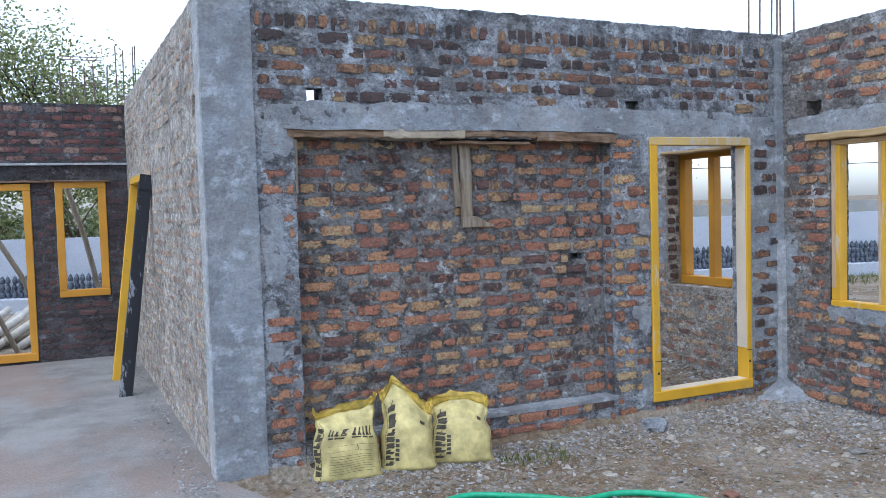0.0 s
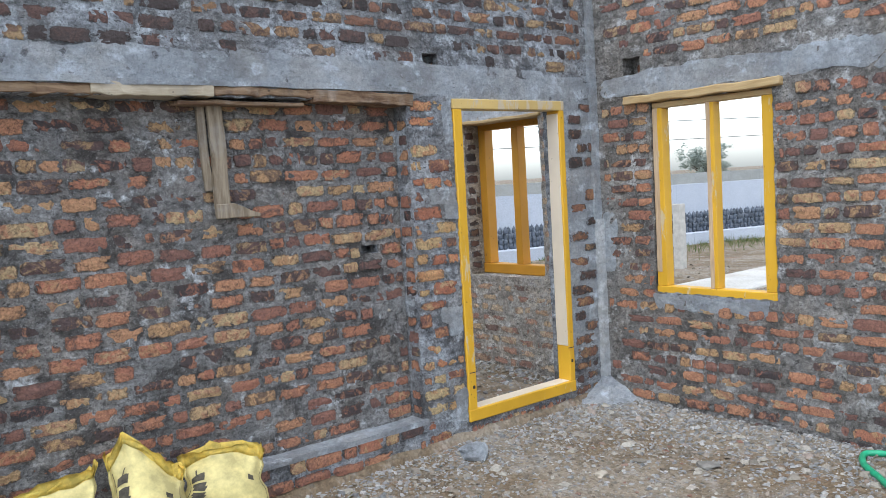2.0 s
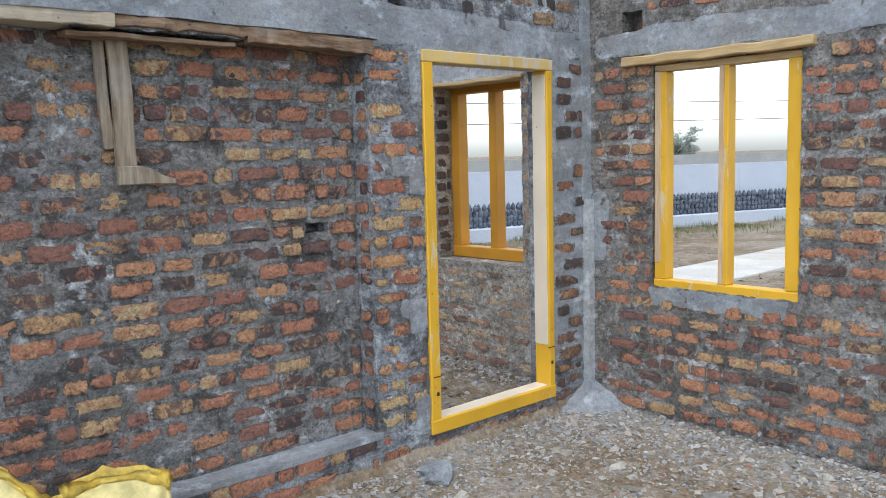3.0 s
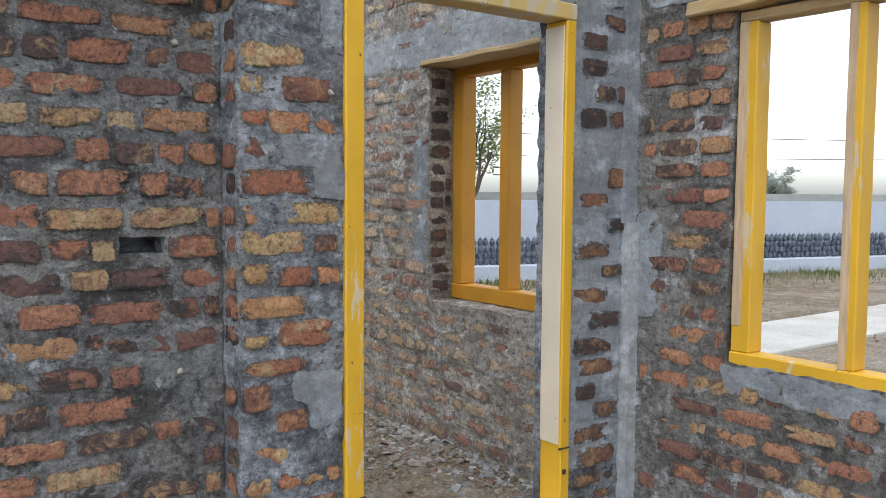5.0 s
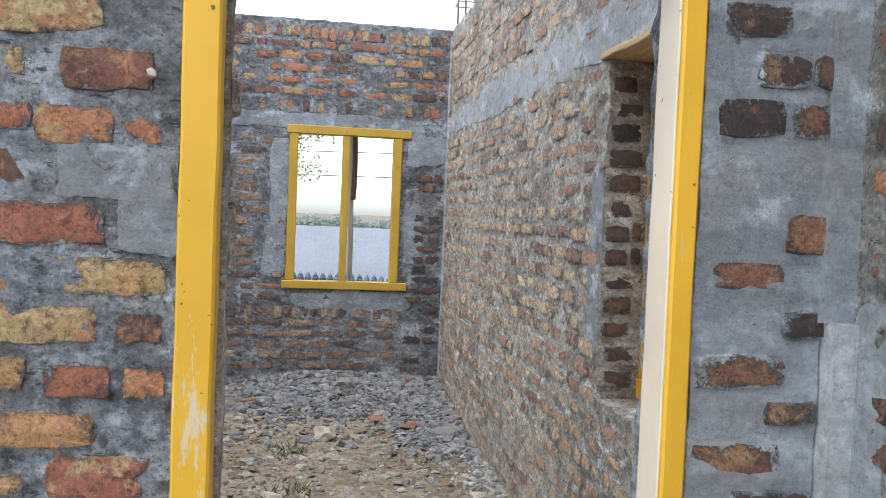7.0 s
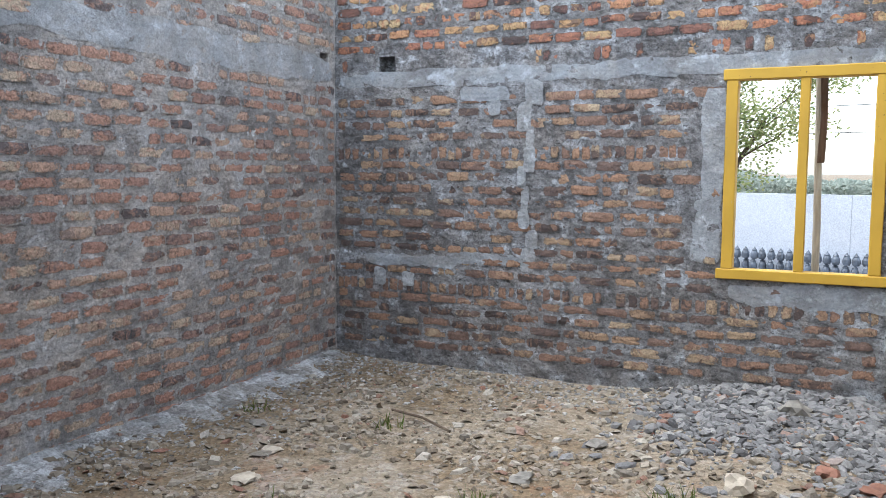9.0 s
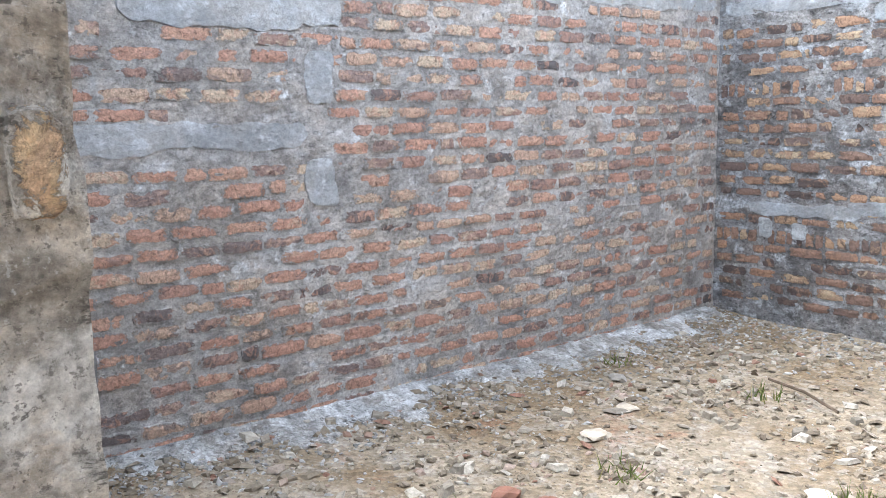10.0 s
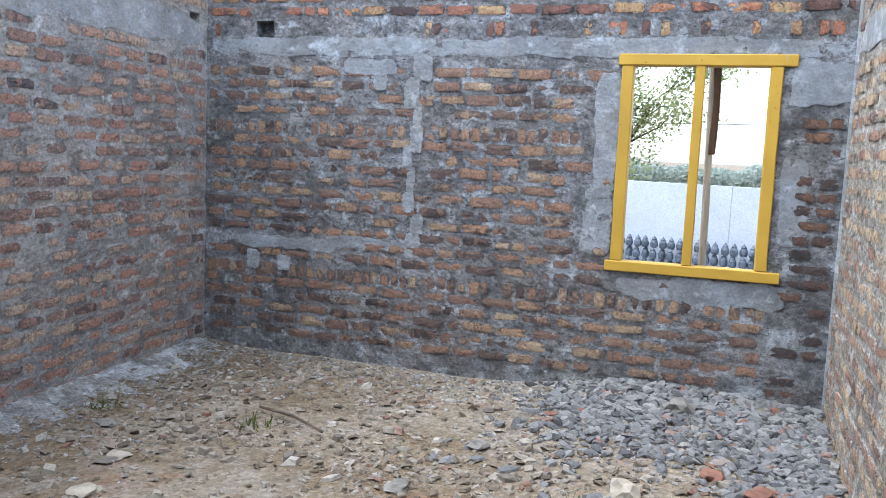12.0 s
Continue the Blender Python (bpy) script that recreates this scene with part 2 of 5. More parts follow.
def painted(name, color, worn, amount, rough=0.5):
    k = Nodes(name)
    wear = k.noise(11, 8, 0.75, stretch=(1, 1, 0.22))
    c = k.mix(k.step(k.noise(3, 3, 0.5, offset=4), 0.35, 0.7), color, tuple(v * 0.82 for v in color))
    c = k.mix(k.step(wear, 0.72 - 0.2 * amount, 0.76 - 0.2 * amount), c, worn)
    c = k.mix(k.step(k.noise(40, 3, 0.6, offset=7), 0.70, 0.74), c, (0.12, 0.08, 0.03))
    return k.done(c, rough, [(k.noise(14, 4, 0.6, stretch=(1, 1, 0.15)), 0.25, 0.004), (k.noise(120, 3), 0.15, 0.001)], specular=0.4)


def wood(name, a, b, along=(1, 1, 0.1), dirty=0.3):
    k = Nodes(name)
    grain = k.noise(38, 5, 0.65, stretch=along, distort=0.6)
    c = k.mix(k.step(grain, 0.35, 0.65), a, b)
    c = k.mix(k.calc("MULTIPLY", k.step(k.noise(7, 5, 0.7, offset=6), 0.5, 0.66), dirty), c, (0.33, 0.32, 0.30))
    c = k.mix(k.step(k.noise(16, 3, 0.6, offset=1), 0.68, 0.74), c, (0.07, 0.05, 0.035))
    return k.done(c, 0.82, [(grain, 0.5, 0.004)])


YELLOW = painted("yellow_paint", (0.69, 0.395, 0.028), (0.58, 0.47, 0.29), 0.56)
YELLOW_DULL = painted("dull_yellow_paint", (0.56, 0.345, 0.042), (0.45, 0.35, 0.2), 0.45, 0.6)
YELLOW_WORN = painted("yellow_paint_worn", (0.60, 0.43, 0.16), (0.50, 0.42, 0.3), 1.1, 0.7)
OCHRE = painted("yellow_oxide_frame", (0.60, 0.285, 0.027), (0.5, 0.3, 0.1), 0.3)
CREAM = painted("cream_primer", (0.70, 0.60, 0.46), (0.60, 0.48, 0.30), 0.35)
BLACK_PAINT = painted("bitumen_paint", (0.02, 0.023, 0.03), (0.30, 0.32, 0.36), 0.75, 0.55)
PLANK_X = wood("weathered_plank", (0.10, 0.055, 0.032), (0.29, 0.20, 0.125), (0.1, 1, 1), 0.25)
PLANK_Y = wood("raw_plank", (0.38, 0.26, 0.12), (0.52, 0.38, 0.20), (1, 0.1, 1), 0.15)
PLANK_Z = wood("grey_board", (0.15, 0.115, 0.08), (0.31, 0.255, 0.185), (1, 1, 0.1))
PLANK_PALE = wood("pale_plank", (0.30, 0.25, 0.18), (0.44, 0.38, 0.29), (0.1, 1, 1), 0.3)
BARE = wood("bare_timber", (0.42, 0.29, 0.17), (0.58, 0.43, 0.28), (1, 1, 0.1), 0.15)
POLE = wood("timber_pole", (0.30, 0.24, 0.17), (0.46, 0.40, 0.31), (1, 1, 0.1), 0.4)
POLE_DARK = wood("dark_timber", (0.10, 0.055, 0.035), (0.18, 0.11, 0.07), (1, 1, 0.1), 0.1)


def soil(name):
    """Trodden earth with sand, stone dust and grey cement washings."""
    k = Nodes(name)
    big, mid, fine = k.noise(0.75, 6, 0.65, distort=0.5), k.noise(5, 7, 0.75), k.noise(55, 5, 0.75)
    c = k.mix(k.step(big, 0.44, 0.56), (0.165, 0.125, 0.083), (0.235, 0.20, 0.155))
    c = k.mix(k.calc("MULTIPLY", k.step(mid, 0.5, 0.62), 0.7), c, (0.28, 0.262, 0.235))
    c = k.mix(k.calc("MULTIPLY", k.step(k.noise(2.3, 5, 0.7, offset=8), 0.58, 0.7), 0.6), c, (0.21, 0.11, 0.068))
    c = k.mix(k.calc("MULTIPLY", k.step(k.noise(3.7, 6, 0.7, offset=14), 0.58, 0.68), 0.6), c, (0.095, 0.082, 0.066))
    chips = k.cells(42)
    c = k.mix(0.5, c, k.ramp(chips.outputs["Color"], [(0.1, (0.5, 0.48, 0.45)), (0.9, (1.45, 1.42, 1.38))]), "MULTIPLY")
    c = k.mix(0.5, c, k.ramp(fine, [(0.3, (0.5, 0.5, 0.5)), (0.7, (1.35, 1.35, 1.35))]), "MULTIPLY")
    c = k.mix(1.0, c, (1.12, 1.12, 1.12), "MULTIPLY")
    return k.done(c, 0.97, [(mid, 0.6, 0.03), (chips.outputs["Distance"], 0.7, 0.012), (fine, 0.7, 0.006)], specular=0.15)


def stones(name, palette):
    k = Nodes(name)
    c = k.ramp(k.each(True), palette)
    c = k.mix(0.6, c, k.ramp(k.noise(70, 4, 0.7), [(0.3, (0.62, 0.62, 0.62)), (0.7, (1.5, 1.5, 1.5))]), "MULTIPLY")
    return k.done(c, 0.95, [(k.noise(120, 4), 0.5, 0.003)], specular=0.2)


SOIL = soil("earth_and_gravel")
GRAVEL = stones("gravel", [(0.0, (0.116, 0.095, 0.074)), (0.15, (0.155, 0.129, 0.099)), (0.4, (0.194, 0.163, 0.126)), (0.65, (0.232, 0.204, 0.163)), (0.85, (0.284, 0.255, 0.215)), (0.93, (0.198, 0.112, 0.082)), (0.97, (0.335, 0.314, 0.280))])
FLAKES = stones("stone_flakes", [(0.0, (0.15, 0.135, 0.115)), (0.25, (0.235, 0.21, 0.175)), (0.6, (0.31, 0.285, 0.24)), (0.9, (0.38, 0.355, 0.31)), (0.97, (0.22, 0.12, 0.09))])
RUBBLE = stones("grey_rubble", [(0.0, (0.068, 0.068, 0.071)), (0.15, (0.120, 0.120, 0.123)), (0.5, (0.165, 0.166, 0.171)), (0.85, (0.211, 0.211, 0.212)), (0.96, (0.262, 0.260, 0.251)), (0.985, (0.194, 0.108, 0.080))])
PALE_CHIPS = stones("cement_chips", [(0.0, (0.163, 0.163, 0.161)), (0.4, (0.241, 0.241, 0.238)), (0.75, (0.310, 0.307, 0.301)), (0.95, (0.387, 0.378, 0.361))])


def concrete(name, a, b, warm):
    k = Nodes(name)
    c = k.mix(k.step(k.noise(1.1, 7, 0.7), 0.40, 0.60), a, b)
    c = k.mix(k.calc("MULTIPLY", k.step(k.noise(0.9, 5, 0.6, offset=5, stretch=(1, 0.4, 1)), 0.54, 0.66), 0.6), c, warm)
    fine = k.noise(60, 4, 0.7)
    c = k.mix(0.45, c, k.ramp(fine, [(0.36, (0.55, 0.55, 0.55)), (0.64, (1.3, 1.3, 1.3))]), "MULTIPLY")
    return k.done(c, 0.85, [(k.noise(8, 5), 0.3, 0.01), (fine, 0.4, 0.003)])


SLAB = concrete("floor_slab_concrete", (0.18, 0.174, 0.168), (0.28, 0.276, 0.268), (0.255, 0.185, 0.15))
YARD = concrete("yard_concrete", (0.46, 0.44, 0.40), (0.56, 0.54, 0.50), (0.42, 0.36, 0.28))
WHITE = concrete("whitewash", (0.44, 0.475, 0.545), (0.48, 0.515, 0.58), (0.42, 0.45, 0.51))
GREYBANK = concrete("grey_bank", (0.30, 0.31, 0.30), (0.36, 0.37, 0.36), (0.33, 0.32, 0.28))


def plain(name, color, rough, vary=0.25, scale=12.0, metallic=0.0, specular=0.4):
    k = Nodes(name)
    c = k.mix(k.step(k.noise(scale, 4, 0.65), 0.35, 0.65), tuple(v * (1 - vary) for v in color), tuple(v * (1 + vary) for v in color))
    return k.done(c, rough, [(k.noise(scale * 6, 3), 0.2, 0.002)], metallic, specular)


RUST = plain("rusty_rebar", (0.16, 0.12, 0.10), 0.75, 0.4, 30)
POT = plain("dark_glaze", (0.075, 0.09, 0.115), 0.35, 0.5, 9)
PVC = plain("pale_pole", (0.55, 0.52, 0.46), 0.6, 0.15, 6)
HOSE = plain("green_hose", (0.03, 0.33, 0.17), 0.4, 0.15, 20)
BAG = plain("cement_sack_cloth", (0.54, 0.46, 0.195), 0.6, 0.3, 9)
BAG_LINER = plain("sack_mouth_yellow", (0.82, 0.64, 0.15), 0.55, 0.3, 14)
INK = plain("dark_print", (0.035, 0.033, 0.03), 0.7, 0.2, 30)
BAG_PRINT = plain("faded_sack_print", (0.065, 0.056, 0.04), 0.75, 0.4, 40)
WIRE = plain("wire_black", (0.05, 0.05, 0.05), 0.6)
CONCRETE_POST = plain("precast_post", (0.48, 0.46, 0.42), 0.85, 0.15, 10)
BARK = plain("bark", (0.10, 0.075, 0.055), 0.9, 0.4, 8)


def leafy(name, stops):
    """Thin leaves that let some light through."""
    k = Nodes(name)
    c = k.ramp(k.each(True), stops)
    m = k.done(c, 0.6, specular=0.3)
    thin, both = k.t.nodes.new("ShaderNodeBsdfTranslucent"), k.t.nodes.new("ShaderNodeMixShader")
    both.inputs[0].default_value = 0.45
    k.t.links.new(c, thin.inputs["Color"])
    k.t.links.new(k.out.outputs[0], both.inputs[1])
    k.t.links.new(thin.outputs[0], both.inputs[2])
    k.t.links.new(both.outputs[0], k.t.nodes["Material Output"].inputs["Surface"])
    return m


LEAF = leafy("neem_leaves", [(0.0, (0.10, 0.145, 0.05)), (0.4, (0.19, 0.235, 0.085)), (0.75, (0.27, 0.30, 0.13)), (0.95, (0.34, 0.335, 0.165))])
# Far leaves: the haze of distance is mixed into their pale colour.
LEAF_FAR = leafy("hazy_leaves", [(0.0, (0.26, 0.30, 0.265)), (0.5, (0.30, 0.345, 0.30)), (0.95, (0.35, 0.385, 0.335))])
GRASS = leafy("grass_blades", [(0.0, (0.06, 0.10, 0.02)), (0.6, (0.12, 0.16, 0.04)), (0.95, (0.28, 0.25, 0.12))])


# ---- mesh helpers ----
def mesh_of(name, verts, faces, material, smooth=False):
    me = bpy.data.meshes.new(name)
    me.from_pydata([tuple(v) for v in verts], [], faces)
    me.materials.append(material)
    if smooth:
        me.polygons.foreach_set("use_smooth", [True] * len(me.polygons))
    me.update()
    return me


def thing(name, label, category, at=(0, 0, 0), group="", kind=""):
    """An empty at the base of a thing, which parents its parts."""
    ob = new(name)
    ob.location = at
    ob.empty_display_size = 0.1
    return tagged(ob, label, category, group, kind)


def part(name, bm, material, parent, label="", smooth=False):
    """Links a bmesh, given in world metres, as one mesh under a thing or part."""
    me = bpy.data.meshes.new(name)
    bm.to_mesh(me)
    bm.free()
    me.materials.append(material)
    if smooth:
        me.polygons.foreach_set("use_smooth", [True] * len(me.polygons))
    ob = new(name, me)
    if parent:
        ob.parent = parent
        origin = Vector((0, 0, 0))
        up = parent
        while up:
            origin += up.location
            up = up.parent
        me.transform(Matrix.Translation(-origin))
    return tagged(ob, label)


def box(lo, hi, bevel=0.004, rough=0.0, seg=0.0, seed=0.0):
    """A bevelled box; rough moves its points by that much, seg cuts it along its length first."""
    bm = bmesh.new()
    bmesh.ops.create_cube(bm, size=1)
    size = [b - a for a, b in zip(lo, hi)]
    for v in bm.verts:
        v.co = Vector([(a + b) / 2 + c * s for a, b, c, s in zip(lo, hi, v.co, size)])
    if bevel:
        bmesh.ops.bevel(bm, geom=bm.edges[:], offset=min(bevel, min(size) * 0.3), segments=1, affect="EDGES")
    if seg:
        axis = size.index(max(size))
        n = max(1, int(size[axis] / seg))
        for i in range(1, n):
            co, no = Vector(lo), Vector((0, 0, 0))
            co[axis] += size[axis] * i / n
            no[axis] = 1
            bmesh.ops.bisect_plane(bm, geom=bm.verts[:] + bm.edges[:] + bm.faces[:], plane_co=co, plane_no=no)
    if rough:
        for v in bm.verts:
            v.co += noise.noise_vector(v.co * 6 + Vector((seed, seed, seed))) * rough
    return bm


def tube(points, radius, sides=8, cap=True):
    """A round bar along points; radius is one number or one for each point."""
    bm = bmesh.new()
    pts = [Vector(p) for p in points]
    radii = radius if isinstance(radius, (list, tuple)) else [radius] * len(pts)
    rings = []
    for i, p in enumerate(pts):
        along = (pts[min(i + 1, len(pts) - 1)] - pts[max(i - 1, 0)]).normalized()
        side = along.orthogonal().normalized() if i == 0 else (side - along * side.dot(along)).normalized()
        other = along.cross(side)
        rings.append([bm.verts.new(p + radii[i] * (side * math.cos(a) + other * math.sin(a))) for a in [math.tau * j / sides for j in range(sides)]])
    for a, b in zip(rings, rings[1:]):
        for j in range(sides):
            bm.faces.new((a[j], a[(j + 1) % sides], b[(j + 1) % sides], b[j]))
    if cap:
        bm.faces.new(rings[0][::-1]), bm.faces.new(rings[-1])
    return bm


def join(*meshes):
    out = bmesh.new()
    for bm in meshes:
        me = bpy.data.meshes.new("joined")
        bm.to_mesh(me)
        bm.free()
        out.from_mesh(me)
        bpy.data.meshes.remove(me)
    return out


def cuts(breaks, step):
    out = []
    for a, b in zip(breaks, breaks[1:]):
        n = max(1, round((b - a) / step))
        out += [a + (b - a) * i / n for i in range(n)]
    return out + [breaks[-1]]


def masonry(name, lo, hi, voids, material, step=0.12, uneven=0.002, label="", category="wall", lumps=0.0):
    """A wall as one closed, slightly uneven shell with real openings. voids: boxes (lo, hi) cut out of it."""
    axes = []
    for i in range(3):
        br = {lo[i], hi[i]} | {v for a, b in voids for v in (a[i], b[i]) if lo[i] < v < hi[i]}
        axes.append(cuts(sorted(br), 0.2 if lumps and hi[i] - lo[i] < 0.6 else step))
    nx, ny, nz = (len(a) - 1 for a in axes)
    mids = [[(a + b) / 2 for a, b in zip(x, x[1:])] for x in axes]
    full = np.ones((nx + 2, ny + 2, nz + 2), bool)
    full[0], full[-1], full[:, 0], full[:, -1], full[:, :, 0], full[:, :, -1] = (False,) * 6
    for a, b in voids:
        ins = [np.array([a[i] < m < b[i] for m in mids[i]]) for i in range(3)]
        full[1:-1, 1:-1, 1:-1] &= ~(ins[0][:, None, None] & ins[1][None, :, None] & ins[2][None, None, :])
    index, verts, faces = {}, [], []

    def vert(i, j, k):
        if (i, j, k) not in index:
            p = Vector((axes[0][i], axes[1][j], axes[2][k]))
            index[i, j, k] = len(verts)
            p = p + noise.noise_vector(p * 4.3) * uneven + noise.noise_vector(p * 0.8) * uneven
            if lumps:
                p = p + noise.noise_vector(p * 23) * lumps + noise.noise_vector(p * 9) * lumps * 0.6 + noise.noise_vector(p * 47) * lumps * 0.5
            verts.append(p)
        return index[i, j, k]

    corner = {0: ((0, 0, 0), (0, 1, 0), (0, 1, 1), (0, 0, 1)), 1: ((0, 0, 0), (0, 0, 1), (1, 0, 1), (1, 0, 0)), 2: ((0, 0, 0), (1, 0, 0), (1, 1, 0), (0, 1, 0))}
    for i, j, k in np.argwhere(full):
        for axis in range(3):
            for way in (-1, 1):
                q = [i, j, k]
                q[axis] += way
                if not full[q[0], q[1], q[2]]:
                    f = []
                    for c in corner[axis]:
                        c = list(c)
                        c[axis] = 1 if way > 0 else 0
                        f.append(vert(i - 1 + c[0], j - 1 + c[1], k - 1 + c[2]))
                    faces.append(f if way > 0 else f[::-1])
    return tagged(new(name, mesh_of(name, verts, faces, material)), label, category, kind="structure")


# ---- bricks: a set of worn outlines, laid in courses ----
OUTLINES = []
dice = random.Random(7)
for kind in range(30):
    w, h = (0.205, 0.066) if kind < 18 else ((0.10, 0.066) if kind < 26 else (0.062, 0.095))
    n, ring = 16, []
    bite = dice.choice((0.0, 0.0, 0.2, 0.4))
    at = dice.uniform(0, math.tau)
    for i in range(n):
        a = math.tau * (i + dice.uniform(-0.2, 0.2)) / n
        c, s = math.cos(a), math.sin(a)
        r = 1 / (abs(c) ** 8 + abs(s) ** 8) ** (1 / 8)
        r *= 1.02 - bite * max(0, math.cos(a - at)) ** 6
        ring.append((c * r * (1 - abs(dice.gauss(0, 0.045))) * w / 2, s * r * (1 - abs(dice.gauss(0, 0.11))) * h / 2))
    OUTLINES.append((ring, w, h))


def brick_verts(ring):
    low = [(x * 1.04, y * 1.08, -0.012) for x, y in ring]
    top = [(x * 0.97, y * 0.94, 0.0028 + 0.0018 * math.sin(x * 70 + y * 90)) for x, y in ring]
    n = len(ring)
    return low + top + [(0, 0, 0.0065)], [(i, (i + 1) % n, n + (i + 1) % n, n + i) for i in range(n)] + [(n + i, n + (i + 1) % n, 2 * n) for i in range(n)]


def mark_rims(me, n=33):
    """Marks each brick's edge with 1 and its middle with 0, for the cement that creeps over edges."""
    rim = me.attributes.new("rim", "FLOAT", "POINT")
    rim.data.foreach_set("value", [0.0 if i % n == n - 1 else 1.0 for i in range(len(me.vertices))])
    return me


BRICK_MESHES = {}


def brick_mesh(kind, material):
    key = kind, material.name
    if key not in BRICK_MESHES:
        v, f = brick_verts(OUTLINES[kind][0])
        BRICK_MESHES[key] = mark_rims(mesh_of("brick", v, f, material))
    return BRICK_MESHES[key]


def course_plan(u0, u1, z0, z1, rng, course, rowlocks, heads=0.16):
    """Brick places (u, z, w, h, upright) in courses, stretchers and headers mixed."""
    z, row = z0, 0
    while z + course * 0.75 < z1:
        upright = any(a <= z + course / 2 < b for a, b in rowlocks)
        h = 0.10 if upright else 0.075 * rng.uniform(0.84, 1.08) * course / 0.094
        narrow = u1 - u0 < 0.5
        u = u0 + rng.uniform(-0.17, 0.02) * (0.15 if narrow else 1)
        header_row = rng.random() < 1.4 * heads
        while u < u1:
            if upright:
                w = 0.058 * rng.uniform(0.85, 1.25)
            else:
                w = (0.10 if rng.random() < (0.7 if header_row else heads) else 0.205) * rng.uniform(0.86, 1.16)
            if u1 - u0 < 0.26:
                w = (u1 - u0) * rng.uniform(0.72, 1.05)
            a, b = max(u, u0 + 0.006), min(u + w, u1 - 0.006)
            if b - a > 0.035:
                yield (a + b) / 2, z + course / 2 + rng.uniform(-0.006, 0.006), b - a, h, upright
            u += w + 0.006 * rng.uniform(0.2, 2.6)
        z += 0.122 if upright else course
        row += 1


def lay(wall, corner, along, out, u0, u1, z0, z1, looks, bare=(), keep=1.0, seed=1, near=None, course=0.094, rowlocks=(), shrink=0.10, bury=0.0, heads=0.16, plan=None):
    """Lays bricks on a face of a wall, in courses or by a plan of (u, z, width, height). bare: (u0, u1, z0, z1, share left out). near: the stretch whose bricks are parts of their own."""
    rng = random.Random(seed)
    along, out = Vector(along), Vector(out)
    m = Matrix((along, Vector((0, 0, 1)), out)).transposed()
    turn = m.to_4x4()
    verts, faces, singles = [], [], 0
    for u, z, w, h, upright in ([(*q, False) for q in plan] if plan else course_plan(u0, u1, z0, z1, rng, course, rowlocks, heads)):
        drop = 1 - keep
        for a, b, c, d, share in bare:
            if share >= 1 and z + h / 2 > c and z - h / 2 < d and u + w / 2 > a and u - w / 2 < b:
                left, right = a - (u - w / 2), (u + w / 2) - b
                if max(left, right) < 0.04:
                    drop = 1
                elif left > right:
                    u, w = u - w / 2 + left / 2, left
                else:
                    u, w = u + w / 2 - right / 2, right
        fuzz = 0.10 * noise.noise(Vector((u * 5, z * 5, seed * 3.1)))
        for a, b, c, d, share in bare:
            if share < 1 and a + fuzz < u < b - fuzz and c + fuzz * 0.6 < z < d - fuzz * 0.6:
                drop = max(drop, share)
        chance, kind = rng.random(), rng.randrange(18) if w > 0.14 else 18 + rng.randrange(8)
        if upright:
            kind = 26 + rng.randrange(4)
        sw, sh, tilt, push = 1 - rng.random() ** 2 * shrink, 1 - rng.random() ** 2 * shrink * 1.5, rng.gauss(0, 0.018), rng.gauss(-bury, 0.0025)
        if plan:
            sw, sh = 1.04, 1.22
        if chance < drop:
            continue
        place = Vector(corner) + along * u + Vector((0, 0, z)) + out * push
        ring, rw, rh = OUTLINES[kind]
        size = (w * sw / rw, h * sh / rh, 1)
        if near and singles < 300 and near[0] <= u <= near[1] and near[2] <= z <= near[3]:
            ob = new("brick", brick_mesh(kind, looks[0]))
            ob.parent = wall
            ob.matrix_local = Matrix.Translation(place) @ turn @ Matrix.Rotation(tilt, 4, "Z") @ Matrix.Diagonal((*size, 1))
            singles += 1
        else:
            v, f = brick_verts(ring)
            base = len(verts)
            t = Matrix.Translation(place) @ turn @ Matrix.Rotation(tilt, 4, "Z") @ Matrix.Diagonal((*size, 1))
            verts += [t @ Vector(p) for p in v]
            faces += [tuple(i + base for i in q) for q in f]
    if verts:
        ob = new("bricks", mark_rims(mesh_of("bricks", verts, faces, looks[1])))
        ob.parent = wall
        tagged(ob, kind="stuff")


# ---- ground: one sheet to the horizon, finer where one walks ----
def ramp01(v, a, b):
    s = min(1, max(0, (v - a) / (b - a)))
    return s * s * (3 - 2 * s)


def ground_height(x, y):
    n = noise.noise(Vector((x * 0.9, y * 0.9, 0))) * 0.02 + noise.noise(Vector((x * 4, y * 4, 3))) * 0.008
    z = -0.085
    inside = 1.39 < x < 6.38 and 5.35 < y < 10.83
    if inside:
        z = 0.035
        pile = math.exp(-((x - 5.15) / 0.65) ** 2 - ((y - 10.5) / 0.6) ** 2) * 0.12 + math.exp(-((x - 6.1) / 0.5) ** 2 - ((y - 10.2) / 0.7) ** 2) * 0.06
        rim = 0.05 * math.exp(-max(0, x - 1.93) / 0.22) + 0.04 * math.exp(-max(0, 10.59 - y) / 0.3)
        return z + pile + rim + n
    if 1.4 < x < 6.21 and -1 < y <= 5.35:
        z += 0.04 * math.exp(-max(0, 6.2 - x) / 0.35) + 0.03 * math.exp(-(5.35 - y) / 0.25)
    far = max(0, math.hypot(x - 3, y - 6) - 9)
    if x > 6.4 or y > 11:
        z += 0.04
    return z + n * min(1, 3 / (1 + far))


